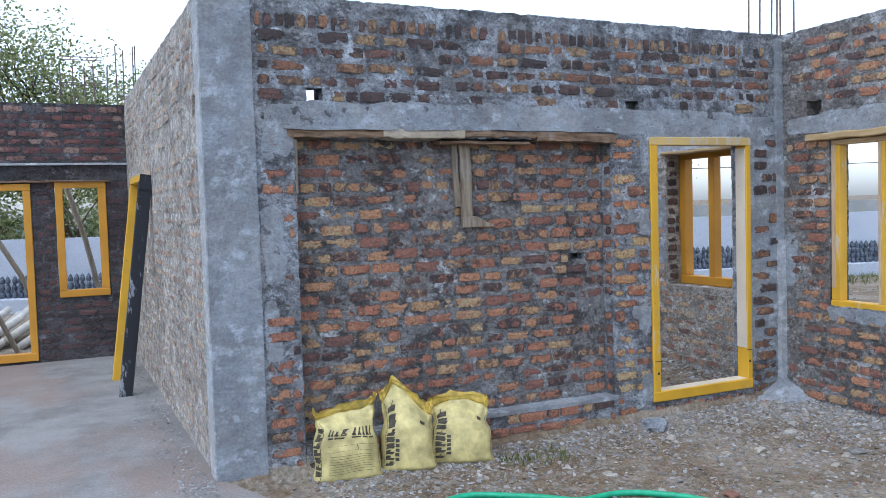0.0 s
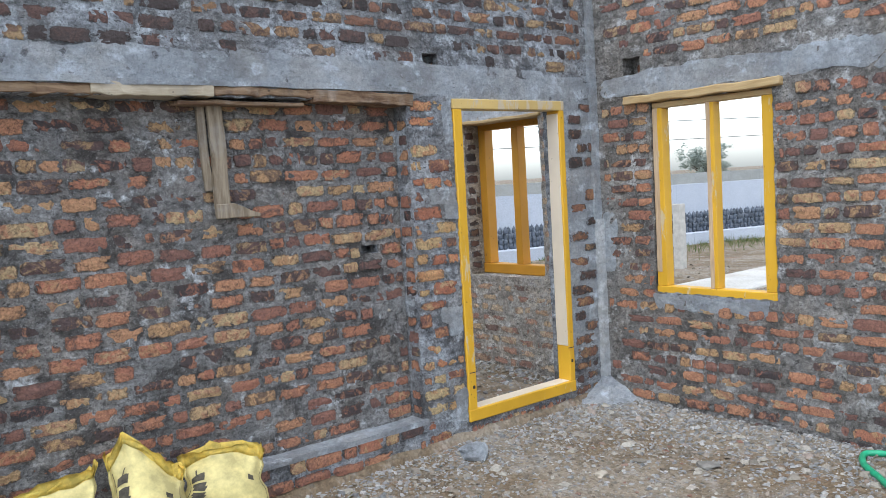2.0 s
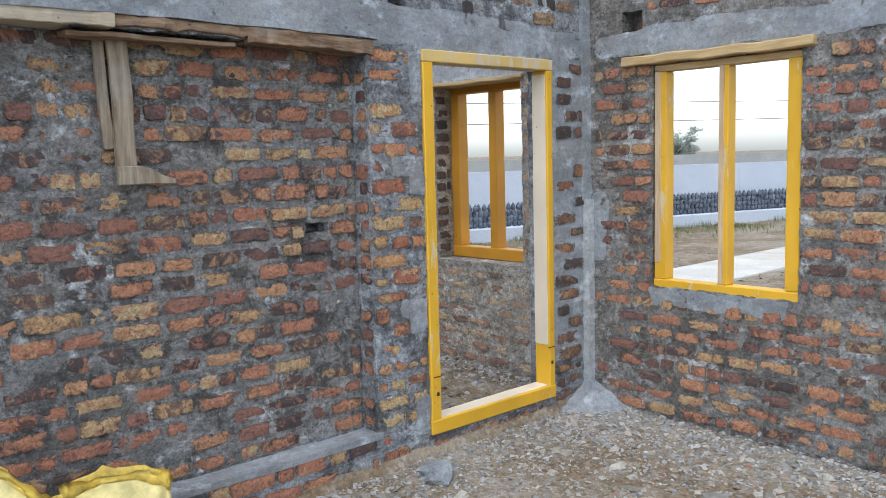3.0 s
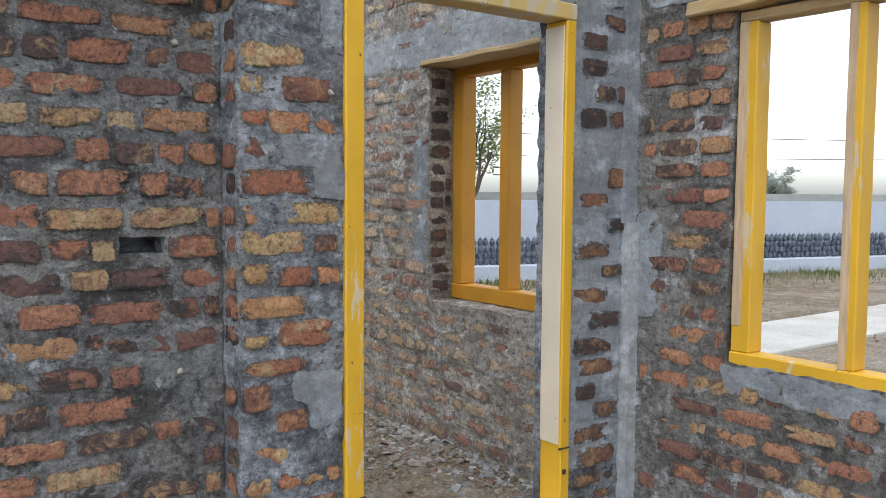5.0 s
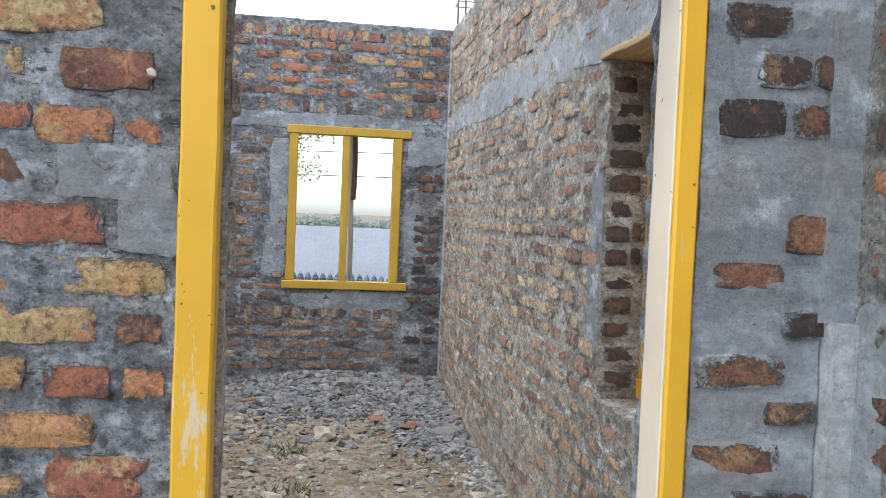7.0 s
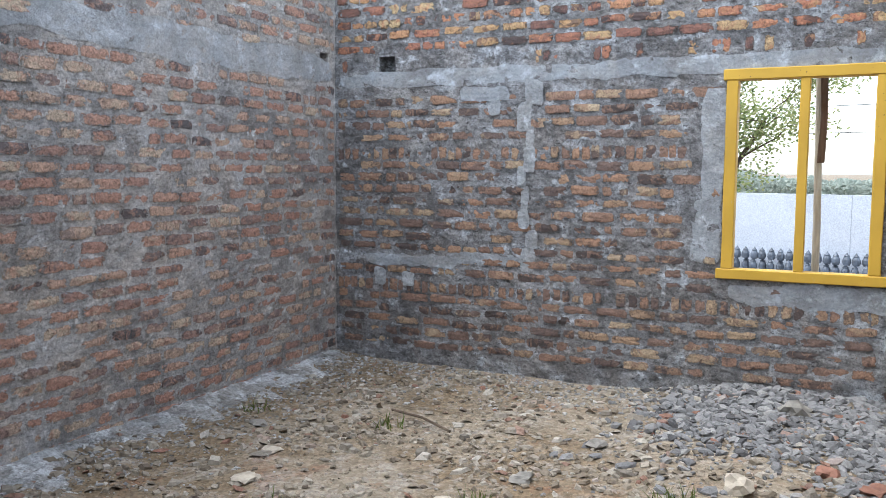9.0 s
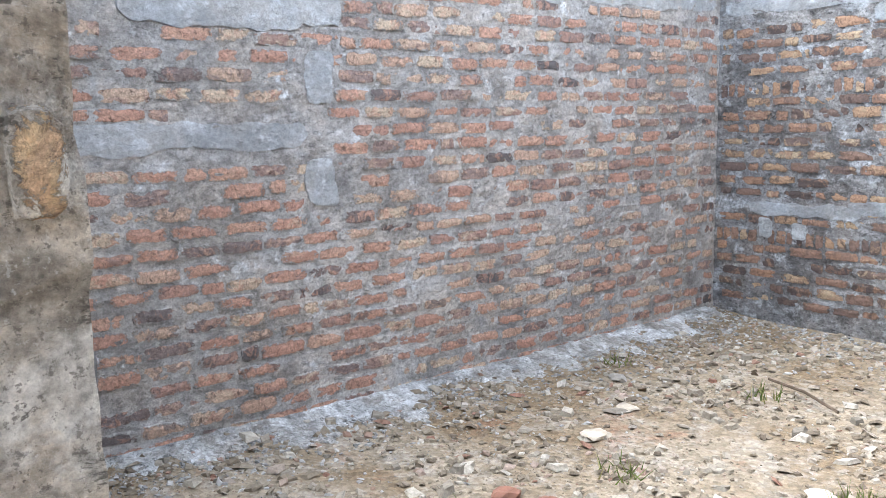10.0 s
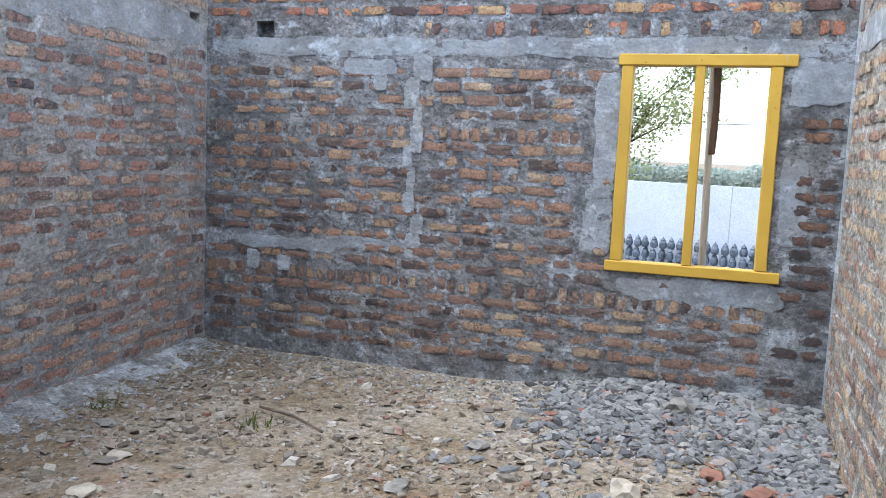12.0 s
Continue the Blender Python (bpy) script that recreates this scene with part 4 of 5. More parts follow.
# ---- cement sacks ----
def sack(name, label, at, width, height, turn, lean, top_shape, seed, face=True):
    """A filled woven sack, standing, its mouth folded; the print lies on its skin."""
    rng = random.Random(seed)
    s = thing(name, label, "cement sack", at, "sacks before the niche")
    put = Matrix.Translation(at) @ Matrix.Rotation(turn, 4, "Z") @ Matrix.Rotation(lean, 4, "X")

    def surface(a, v, lift=0.0):
        """a: turns round the sack, 0 in the middle of its front; v: 0 at the foot, 1 at the tied mouth."""
        c, d = math.sin(a * math.tau), -math.cos(a * math.tau)
        w = width / 2 * (0.97 + 0.10 * math.exp(-(v / 0.12) ** 2) - 0.10 * v ** 2)
        deep = 0.115 * (0.55 + 0.6 * math.sin(min(1, v * 1.4 + 0.22) * math.pi * 0.62)) * (1 - 0.93 * (max(0, v - 0.70) / 0.30) ** 1.3)
        foot = min(1, (v + 0.02) / 0.07) ** 0.5
        e = 0.62
        x = math.copysign(abs(c) ** e, c) * (w * (0.90 + 0.10 * foot) + lift)
        y = math.copysign(abs(d) ** 0.85, d) * (deep * foot + lift)
        z = v * height + top_shape(c) * max(0, v - 0.7) / 0.3
        wob = noise.noise_vector(Vector((x * 7, y * 9 + seed, z * 6))) * 0.014 + noise.noise_vector(Vector((x * 20, y * 20, z * 18 + seed))) * 0.005
        crease = max(0, v - 0.62) / 0.38
        wob += Vector((0.3, 1, 0.2)) * (0.010 * math.sin(a * 60 + seed + 5 * v) * crease) + noise.noise_vector(Vector((x * 14 + seed, y * 10, z * 9))) * 0.022 * crease
        x *= 1 - 0.10 * math.sin(min(1, crease * 1.25) * math.pi)
        return put @ (Vector((x, y, z)) + wob * min(1, v * 6 + 0.2))

    def sheet(a0, a1, v0, v1, na, nv, lift, slant=0.0):
        bm = bmesh.new()
        g = [[bm.verts.new(surface(a0 + (a1 - a0) * i / na + slant * (j / nv), v0 + (v1 - v0) * j / nv, lift)) for i in range(na + 1)] for j in range(nv + 1)]
        for j in range(nv):
            for i in range(na):
                bm.faces.new((g[j][i], g[j][i + 1], g[j + 1][i + 1], g[j + 1][i]))
        return bm

    bm = sheet(-0.5, 0.5, 0, 1, 48, 30, 0)
    bmesh.ops.remove_doubles(bm, verts=bm.verts[:], dist=0.0005)
    part("sack_body", bm, BAG, s, "", True)
    rim = []
    for j in range(4):
        ring = []
        for i in range(49):
            a = -0.5 + i / 48
            p = surface(a, 1.0)
            flare = 0.006 * math.sin(i * 1.1 + seed) * j + noise.noise(Vector((i * 0.4, j * 0.6, seed))) * 0.018 * j
            ring.append(p + (put.to_3x3() @ Vector((0.006 * j * math.sin(a * math.tau), flare - 0.002 * j, 0.014 * j * (1 + 0.35 * math.sin(i * 0.45 + seed) + 0.7 * noise.noise(Vector((i * 0.7, 0, seed * 2.3))) + 0.5 * abs(math.sin(a * math.tau)))))))
        rim.append(ring)
    v = [p for ring in rim for p in ring]
    f = [(j * 49 + i, j * 49 + i + 1, (j + 1) * 49 + i + 1, (j + 1) * 49 + i) for j in range(3) for i in range(48)]
    bm = bmesh.new()
    vs = [bm.verts.new(p) for p in v]
    for q in f:
        bm.faces.new([vs[i] for i in q])
    bmesh.ops.solidify(bm, geom=bm.faces[:], thickness=0.003)
    part("sack_mouth", bm, BAG_LINER, s, "crumpled deep yellow sack mouth", True)
    for at_a in (-0.135, 0.168):
        part("seam", sheet(at_a, at_a + 0.004, 0.05, 0.95, 1, 24, 0.0035), BAG_PRINT, s)
    # large upright print, drawn as slanted dark blocks
    letters, left, wide = [], (-0.205, -0.12)[not face], 0.062
    v0 = 0.12
    while v0 < 0.84:
        hgt = rng.choice((0.07, 0.10, 0.085))
        letters.append(sheet(left, left + wide, v0, v0 + hgt * 0.55, 4, 2, 0.004, 0.012))
        letters.append(sheet(left + wide * rng.choice((0.0, 0.6)), left + wide * rng.choice((0.7, 1.0)), v0 + hgt * 0.5, v0 + hgt, 2, 2, 0.004, 0.008))
        v0 += hgt + 0.018
    part("side_print", join(*letters), BAG_PRINT, s, "dark block print down the sack")
    if face:
        front = []
        a = -0.09
        while a < 0.12:
            w = rng.choice((0.014, 0.022, 0.018))
            front.append(sheet(a, a + w * 0.6, 0.68, 0.775, 2, 3, 0.004, 0.008))
            front.append(sheet(a, a + w, 0.68, 0.71, 2, 1, 0.004))
            a += w + 0.008
        front += [sheet(a, a + 0.035, 0.64, 0.662, 3, 1, 0.004) for a in (-0.085, -0.04, 0.005, 0.05, 0.095)]
        part("front_print", join(*front), BAG_PRINT, s, "dark block print across the front")
        lines = [sheet(-0.08, 0.11 - 0.03 * rng.random(), 0.16 + 0.034 * i, 0.164 + 0.034 * i, 10, 1, 0.004) for i in range(8)]
        lines += [sheet(-0.08, 0.12, 0.46, 0.463, 10, 1, 0.004), sheet(-0.08, 0.12, 0.54, 0.543, 10, 1, 0.004), sheet(0.02, 0.022, 0.46, 0.54, 1, 4, 0.004)]
        part("small_print", join(*lines), BAG_PRINT, s, "thin lines of small print")
    else:
        for v in (0.2, 0.27, 0.34, 0.41, 0.48):
            part("print_square", sheet(left + 0.075, left + 0.095, v, v + 0.05, 2, 2, 0.004), BAG_PRINT, s)
        part("print_square", sheet(0.07, 0.11, 0.74, 0.80, 3, 2, 0.004), BAG_PRINT, s)
    return s


sack("cement_sack", "pale yellow woven cement sack with dark print, tied flat", (2.195, 5.245, -0.105), 0.45, 0.45, radians(-9), radians(-7), lambda c: 0.04 * c, 3)
sack("cement_sack", "pale yellow woven cement sack with its mouth pulled to a peak", (2.62, 5.235, -0.105), 0.38, 0.42, radians(-20), radians(-9), lambda c: 0.15 * math.exp(-((c + 0.25) / 0.45) ** 2) - 0.05 * c, 8, False)
sack("cement_sack", "slumped pale yellow woven cement sack with dark print", (3.00, 5.20, -0.105), 0.45, 0.39, radians(-24), radians(-12), lambda c: 0.02 + 0.03 * math.cos(3 * c), 13, False)

# ---- green hose ----
hose = thing("garden_hose", "green plastic water hose lying in curves on the earth", "hose", (3.2, 4.3, -0.08))
bends = [(1.85, 3.7), (2.3, 4.30), (2.65, 4.49), (2.95, 4.33), (3.2, 4.10), (3.5, 4.06), (3.78, 3.82), (4.2, 3.2), (4.9, 2.8), (5.4, 2.9), (5.72, 3.14), (5.90, 3.31), (6.06, 3.36), (6.10, 3.15), (5.95, 2.8)]
pts = []
for i in range(len(bends) - 1):
    p0, p1, p2, p3 = (Vector(bends[min(max(k, 0), len(bends) - 1)]) for k in (i - 1, i, i + 1, i + 2))
    for s in [k / 10 for k in range(10)]:
        q = 0.5 * (2 * p1 + (p2 - p0) * s + (2 * p0 - 5 * p1 + 4 * p2 - p3) * s * s + (3 * p1 - p0 - 3 * p2 + p3) * s ** 3)
        pts.append((q.x, q.y, ground_height(q.x, q.y) + 0.019))
part("pipe", tube(pts, 0.019, 8), HOSE, hose, "", True)

# ---- spare door casing leaning on the wing side of the house ----
spare = thing("leaning_door_casing", "spare door casing, yellow inside and black outside, leaning on the wall", "door casing", (1.1, 8.8, 0.0))
lean = Matrix.Translation((1.02, 8.75, 0.0)) @ Matrix.Rotation(radians(7.5), 4, "Y")


def casing(name, lo, hi, material, label=""):
    bm = box(lo, hi, 0.004, 0.002, 0.2)
    bmesh.ops.transform(bm, matrix=lean, verts=bm.verts[:])
    return part(name, bm, material, spare, label)


for y0 in (-0.47, 0.40):
    casing("jamb", (0.0, y0, 0.0), (0.115, y0 + 0.07, 2.0), YELLOW if y0 > 0 else BLACK_PAINT, "" if y0 > 0 else "black tarred back of the jamb")
casing("inner_face", (0.004, -0.398, 0.0), (0.111, -0.390, 1.93), OCHRE, "yellow inner face")
casing("head", (0.0, -0.47, 2.002), (0.115, 0.47, 2.07), YELLOW)
casing("head_end", (0.002, -0.478, 1.93), (0.113, -0.472, 2.07), BLACK_PAINT)

# ---- reinforcing bars sticking out of the wall tops ----
def bars(label, at, spread, n, height, ties, seed):
    rng = random.Random(seed)
    r = thing("reinforcing_bars", label, "rebar", at)
    for i in range(n):
        x, y = at[0] + spread * (i / max(1, n - 1) - 0.5) + rng.uniform(-0.03, 0.03), at[1] + rng.uniform(-0.10, 0.10)
        lean_x, lean_y = rng.uniform(-0.02, 0.02), rng.uniform(-0.02, 0.02)
        part("bar", tube([(x, y, at[2] - 0.05), (x + lean_x * 0.5, y + lean_y * 0.5, at[2] + height * 0.5), (x + lean_x, y + lean_y, at[2] + height * rng.uniform(0.9, 1.05))], 0.008, 6), RUST, r)
    for k in range(ties):
        z = at[2] + 0.25 + k * 0.3
        q = [(at[0] - spread / 2, at[1] - 0.1, z), (at[0] + spread / 2, at[1] - 0.1, z), (at[0] + spread / 2, at[1] + 0.1, z), (at[0] - spread / 2, at[1] + 0.1, z), (at[0] - spread / 2, at[1] - 0.1, z)]
        part("stirrup", tube(q, 0.005, 5), RUST, r)


bars("bundle of bare steel bars rising from the wall corner", (6.24, 5.48, TOP), 0.34, 6, 1.6, 0, 1)
bars("bare steel bars rising from the far wall corner", (6.30, 10.72, TOP), 0.2, 4, 1.3, 4, 2)
bars("thin steel bars rising behind the wing wall", (1.59, 12.45, 2.75), 0.24, 4, 1.25, 2, 3)
bars("thin steel bars rising from the wing wall", (0.95, 10.93, 2.99), 0.5, 5, 0.45, 2, 5)
pier = masonry("column_wing", (1.43, 12.3, -0.1), (1.75, 12.6, 2.75), [], M_PALE, 0.3, 0.004, "grey concrete pier behind the wing wall", "column")

# ---- timber props outside ----
prop = thing("timber_prop", "pale timber prop standing outside the back window", "prop", (5.39, 11.05, -0.05))
part("pole", tube([(5.40, 11.05, -0.06), (5.395, 11.04, 1.2), (5.37, 11.05, 2.35)], [0.026, 0.024, 0.022], 8), POLE, prop, "", True)
part("cleat", box((5.385, 10.99, 1.61), (5.43, 11.02, 2.35), 0.005, 0.012, 0.1, 3), POLE_DARK, prop, "dark split timber nailed to the pole")
for k, (a, b) in enumerate((((0.66, 11.35, 2.3), (1.12, 11.5, 0.4)), ((-0.15, 11.5, 1.6), (0.42, 11.9, 0.3)), ((-0.9, 11.5, 2.2), (0.1, 11.9, -0.05)))):
    p = thing("bamboo_prop", "slanting bare wooden pole behind the wing wall", "pole", b, "poles behind the wing")
    mid = tuple((u + v) / 2 + 0.03 for u, v in zip(a, b))
    low = tuple(v + (v - u) * 0.25 for u, v in zip(a, b))
    low = (*low[:2], -0.06)
    part("pole", tube([low, b, mid, a], 0.032, 8), POLE, p, "", True)
for k in range(7):
    x, y = -0.55 + 0.15 * k, 13.2 + 0.12 * (k % 3)
    p = thing("pipe_length", "cut length of pale pole lying in a heap", "pole", (x, y, 0), "poles heaped outside the wing")
    part("pole", tube([(x - 0.25, y - 0.9, 0.0 + 0.08 * (k % 2)), (x + 0.12, y + 0.4, 0.10 + 0.10 * (k % 2)), (x + 0.3, y + 1.1, 0.2 + 0.1 * (k % 2))], 0.055, 10), PVC, p, "", True)

# ---- compound wall, ledge, pots ----
def wall_line(x):
    return 16.5 - 0.3 * (x - 4)


along = Vector((1, -0.3, 0)).normalized()
across = Vector((0.3, 1, 0)).normalized()


def strip(name, x0, x1, off, thick, z0, z1, material, label, category, step=2.4):
    """A long low wall beside the compound line, in bays with a joint between them."""
    bm = bmesh.new()
    x = x0
    w = thing(name, label, category, (x0, wall_line(x0), z0), kind="structure")
    while x < x1:
        a, b = Vector((x, wall_line(x), 0)) + across * off, Vector((x + step - 0.004, wall_line(x + step - 0.004), 0)) + across * off
        vs = [bm.verts.new(p + across * d + Vector((0, 0, z))) for z in (z0, z1) for p, d in ((a, 0), (b, 0), (b, thick), (a, thick))]
        for q in ((0, 1, 5, 4), (1, 2, 6, 5), (2, 3, 7, 6), (3, 0, 4, 7), (4, 5, 6, 7)):
            bm.faces.new([vs[i] for i in q])
        x += step
    bmesh.ops.recalc_face_normals(bm, faces=bm.faces[:])
    part("panel", bm, material, w)
    return w


strip("compound_wall", -40, 62, 0.0, 0.15, -0.2, 1.285, WHITE, "long whitewashed compound wall", "compound wall")
strip("compound_ledge", -40, 62, -0.55, 0.545, -0.2, 0.20, WHITE, "low whitewashed ledge along the compound wall", "ledge", 4.8)
strip("far_bank", 9, 90, 14.0, 0.6, -0.2, 1.43, GREYBANK, "long grey bank beyond the compound wall", "bank", 6.0)


def pot_mesh():
    prof = [(0.0, 0.0), (0.045, 0.0), (0.064, 0.03), (0.061, 0.07), (0.04, 0.10), (0.045, 0.11), (0.02, 0.13), (0.0, 0.155)]
    n, v, f = 10, [], []
    for r, z in prof:
        v += [(r * math.cos(math.tau * i / n), r * math.sin(math.tau * i / n), z) for i in range(n)]
    for j in range(len(prof) - 1):
        f += [(j * n + i, j * n + (i + 1) % n, (j + 1) * n + (i + 1) % n, (j + 1) * n + i) for i in range(n)]
    return v, f


pv, pf = pot_mesh()
pot_data = mesh_of("glazed_pot", pv, pf, POT)
verts, faces = [], []
rng = random.Random(5)
i, x = 0, -3.0
while x < 40:
    base = Vector((x, wall_line(x), 0.20)) + across * -0.16
    rows = 3 if x < 9 else 4
    for r in range(rows):
        p = base + Vector((rng.uniform(-0.008, 0.008), rng.uniform(-0.03, 0.03), r * (0.135 if rows == 3 else 0.108)))
        spin = rng.uniform(0, 6)
        if 0.0 < x < 8.5:
            ob = new("glazed_pot", pot_data)
            ob.matrix_world = Matrix.Translation(p) @ Matrix.Rotation(spin, 4, "Z") @ Matrix.Diagonal((0.78, 0.78, 1, 1))
            tagged(ob, "dark blue glazed clay pot stacked along the white wall", "pot", "stacked pots")
        else:
            b = len(verts)
            verts += [Matrix.Rotation(spin, 3, "Z") @ Vector((q[0] * 0.78, q[1] * 0.78, q[2])) + p for q in pv]
            faces += [tuple(k + b for k in q) for q in pf]
    x += 0.105
tagged(new("pot_stack", mesh_of("pot_stack", verts, faces, POT)), "long stack of dark glazed pots along the wall", "pots", kind="stuff")

post = thing("fence_post", "square precast concrete post standing in the yard", "post", (13.5, 9.6, -0.05))
part("shaft", box((13.42, 9.52, -0.2), (13.58, 9.68, 1.05), 0.012, 0.006, 0.2), CONCRETE_POST, post)
for k, (x0, y0, x1, y1) in enumerate(((7.4, 2.0, 9.2, 12.5), (9.4, 7.2, 22.0, 8.3), (10.5, 4.2, 20.0, 5.6))):
    tagged(part("pavement", box((x0, y0, -0.2), (x1, y1, -0.012 + 0.004 * k), 0.01), YARD, None), "pale concrete yard strip", "pavement", kind="structure")
pole = thing("utility_pole", "far thin lattice utility pole", "utility pole", (42, 48, 0))
part("mast", tube([(42, 48, -0.2), (42, 48, 3.4)], 0.10, 6), WIRE, pole)
for z in (2.6, 3.1):
    part("crossarm", box((41.2, 47.95, z), (42.8, 48.05, z + 0.07), 0.01), WIRE, pole)
for k, z in enumerate((3.0, 4.2)):
    w = thing("power_line", "thin black overhead wire", "wire", (20, 40, z))
    part("wire", tube([(-5 + 5 * i, 50 - 1.6 * i, z + 0.004 * (i - 10) ** 2 + 0.05 * i) for i in range(24)], 0.02, 5), WIRE, w)


# ---- trees ----
def tree(name, label, at, height, spread, leaves, size, seed, foliage, low=0.35, limbs=7, trunk=0.14):
    rng = random.Random(seed)
    t = thing(name, label, "tree", at)
    at = Vector(at)
    tips, woods = [], []

    def grow(p, way, length, radius, depth):
        pts, radii = [p], [radius]
        for i in range(4):
            way = (way + Vector((rng.gauss(0, 0.22), rng.gauss(0, 0.22), rng.gauss(0.03, 0.14)))).normalized()
            p = p + way * length / 4
            pts.append(p)
            radii.append(radius * (1 - 0.15 * (i + 1)))
            if depth <= 1:
                tips.append(p)
        woods.append(tube(pts, radii, 6, False))
        if depth:
            for k in range(3 if depth > 1 else 3):
                j = rng.randrange(2, 5)
                bend = Vector((rng.gauss(0, 0.8), rng.gauss(0, 0.8), rng.gauss(0.1, 0.45)))
                grow(pts[j], (way + bend).normalized(), length * rng.uniform(0.55, 0.8), radii[j] * 0.65, depth - 1)

    stem = [at + Vector((0.06 * math.sin(i), 0.05 * math.cos(i * 1.3), height * low * i / 4 - 0.2)) for i in range(5)]
    woods.append(tube(stem, [trunk * (1 - 0.07 * i) for i in range(5)], 8, False))
    for i in range(limbs):
        a = math.tau * i / limbs + rng.uniform(-0.3, 0.3)
        grow(stem[-1 - rng.randrange(2)], Vector((math.cos(a) * spread, math.sin(a) * spread, rng.uniform(0.5, 1.3) * height * 0.3)).normalized(), height * (1 - low) * rng.uniform(0.42, 0.62), trunk * 0.5, 2)
    part("trunk", join(*woods), BARK, t, "", True)
    v, f = [], []
    for i in range(leaves):
        c = rng.choice(tips) + Vector((rng.gauss(0, 0.22), rng.gauss(0, 0.22), rng.gauss(-0.03, 0.17))) * (height / 6)
        a = Vector((rng.gauss(0, 1), rng.gauss(0, 1), rng.gauss(0, 0.6))).normalized() * size * rng.uniform(0.6, 1.3)
        b = a.orthogonal().normalized() * size * 0.33
        k = len(v)
        v += [c - a * 0.5, c + b, c + a * 0.5, c - b]
        f.append((k, k + 1, k + 2, k + 3))
    part("crown", bmesh_from(v, f), foliage, t)
    return t


def bmesh_from(v, f):
    me = bpy.data.meshes.new("crown")
    me.from_pydata([tuple(p) for p in v], [], f)
    bm = bmesh.new()
    bm.from_mesh(me)
    bpy.data.meshes.remove(me)
    return bm


TREE = "spreading feathery green tree beyond the compound wall"
tree("tree", TREE, (0.9, 25, -0.1), 8.2, 1.0, 8000, 0.12, 11, LEAF)
tree("tree", TREE, (-3.6, 23.5, -0.1), 8.0, 1.1, 6500, 0.13, 12, LEAF)
tree("tree", TREE + ", low branched", (2.6, 27, -0.1), 6.2, 1.1, 16000, 0.10, 15, LEAF, 0.22)
LOW = "low bushy green tree behind the white wall"
tree("tree", LOW, (-1.6, 21.4, -0.1), 4.6, 1.2, 6000, 0.11, 51, LEAF, 0.12)
tree("tree", LOW, (1.3, 22.0, -0.1), 4.4, 1.2, 6000, 0.11, 52, LEAF, 0.12)
tree("tree", LOW, (-5.0, 22.5, -0.1), 4.8, 1.2, 5000, 0.12, 53, LEAF, 0.12)
tree("tree", "green tree standing past the corner of the white wall", (19.3, 23.0, -0.1), 5.4, 0.8, 5000, 0.12, 17, LEAF)
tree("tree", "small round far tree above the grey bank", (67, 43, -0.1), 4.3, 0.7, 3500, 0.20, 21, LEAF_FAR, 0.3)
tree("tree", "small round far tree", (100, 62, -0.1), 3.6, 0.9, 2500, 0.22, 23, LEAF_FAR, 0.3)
verts, faces, rng = [], [], random.Random(31)
for i in range(26000):
    x = rng.uniform(-40, 40)
    y = 62 + rng.uniform(0, 6) - 0.1 * x
    top = 1.35 + 0.9 * noise.noise(Vector((x * 0.23, 0, 2))) + 0.6 * noise.noise(Vector((x * 0.6, 0, 5)))
    c = Vector((x, y, -0.1 + max(0.3, top) * rng.random() ** 0.7))
    a = Vector((rng.gauss(0, 1), rng.gauss(0, 1), rng.gauss(0, 1))).normalized() * 0.18
    b = a.orthogonal().normalized() * 0.11
    k = len(verts)
    verts += [c - a, c + b, c + a, c - b]
    faces.append((k, k + 1, k + 2, k + 3))
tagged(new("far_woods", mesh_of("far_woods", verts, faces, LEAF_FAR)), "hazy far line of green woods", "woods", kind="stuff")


# ---- stones, rubble, weeds ----
def chips(name, spots, material, label, category, seed, round_=False, lie=0.3):
    """Many angular stones in one mesh. spots: (x, y, z, size)."""
    rng = random.Random(seed)
    v, f = [], []
    seed_mesh = bmesh.new()
    bmesh.ops.create_icosphere(seed_mesh, subdivisions=1, radius=0.5)
    if not round_:
        bmesh.ops.delete(seed_mesh, geom=seed_mesh.verts[:], context="VERTS")
        bmesh.ops.create_cone(seed_mesh, cap_ends=True, segments=4, radius1=0.5, radius2=0.32, depth=0.75)
    seed_mesh.verts.index_update()
    quads = [tuple(q.index for q in face.verts) for face in seed_mesh.faces]
    shapes = [[p.co * rng.uniform(0.62, 1.15) for p in seed_mesh.verts] for i in range(30)]
    seed_mesh.free()
    for x, y, z, s in spots:
        m = Euler((rng.gauss(0, lie), rng.gauss(0, lie), rng.uniform(0, 6.3))).to_matrix() @ Matrix.Diagonal((s * rng.uniform(0.8, 1.6), s * rng.uniform(0.7, 1.1), s * rng.uniform(0.3, 0.75) * (1 if round_ else 0.6)))
        k = len(v)
        v += [m @ p + Vector((x, y, z)) for p in shapes[rng.randrange(30)]]
        f += [tuple(i + k for i in q) for q in quads]
    return tagged(new(name, mesh_of(name, v, f, material)), label, category, kind="stuff")


def scatter(n, x0, x1, y0, y1, small, big, seed, test=None, power=3.0):
    rng, out = random.Random(seed), []
    while len(out) < n:
        x, y = rng.uniform(x0, x1), rng.uniform(y0, y1)
        if test and rng.random() > test(x, y):
            continue
        s = small + (big - small) * rng.random() ** power
        out.append((x, y, ground_height(x, y) + s * 0.12, s))
    return out


def clumps(x, y):
    return 0.25 + 0.75 * max(0, noise.noise(Vector((x * 1.6, y * 1.6, 7))) + 0.25)


def by_walls(x, y):
    return 0.04 + math.exp(-(6.2 - x) / 0.4) + 0.8 * math.exp(-(5.35 - y) / 0.35)


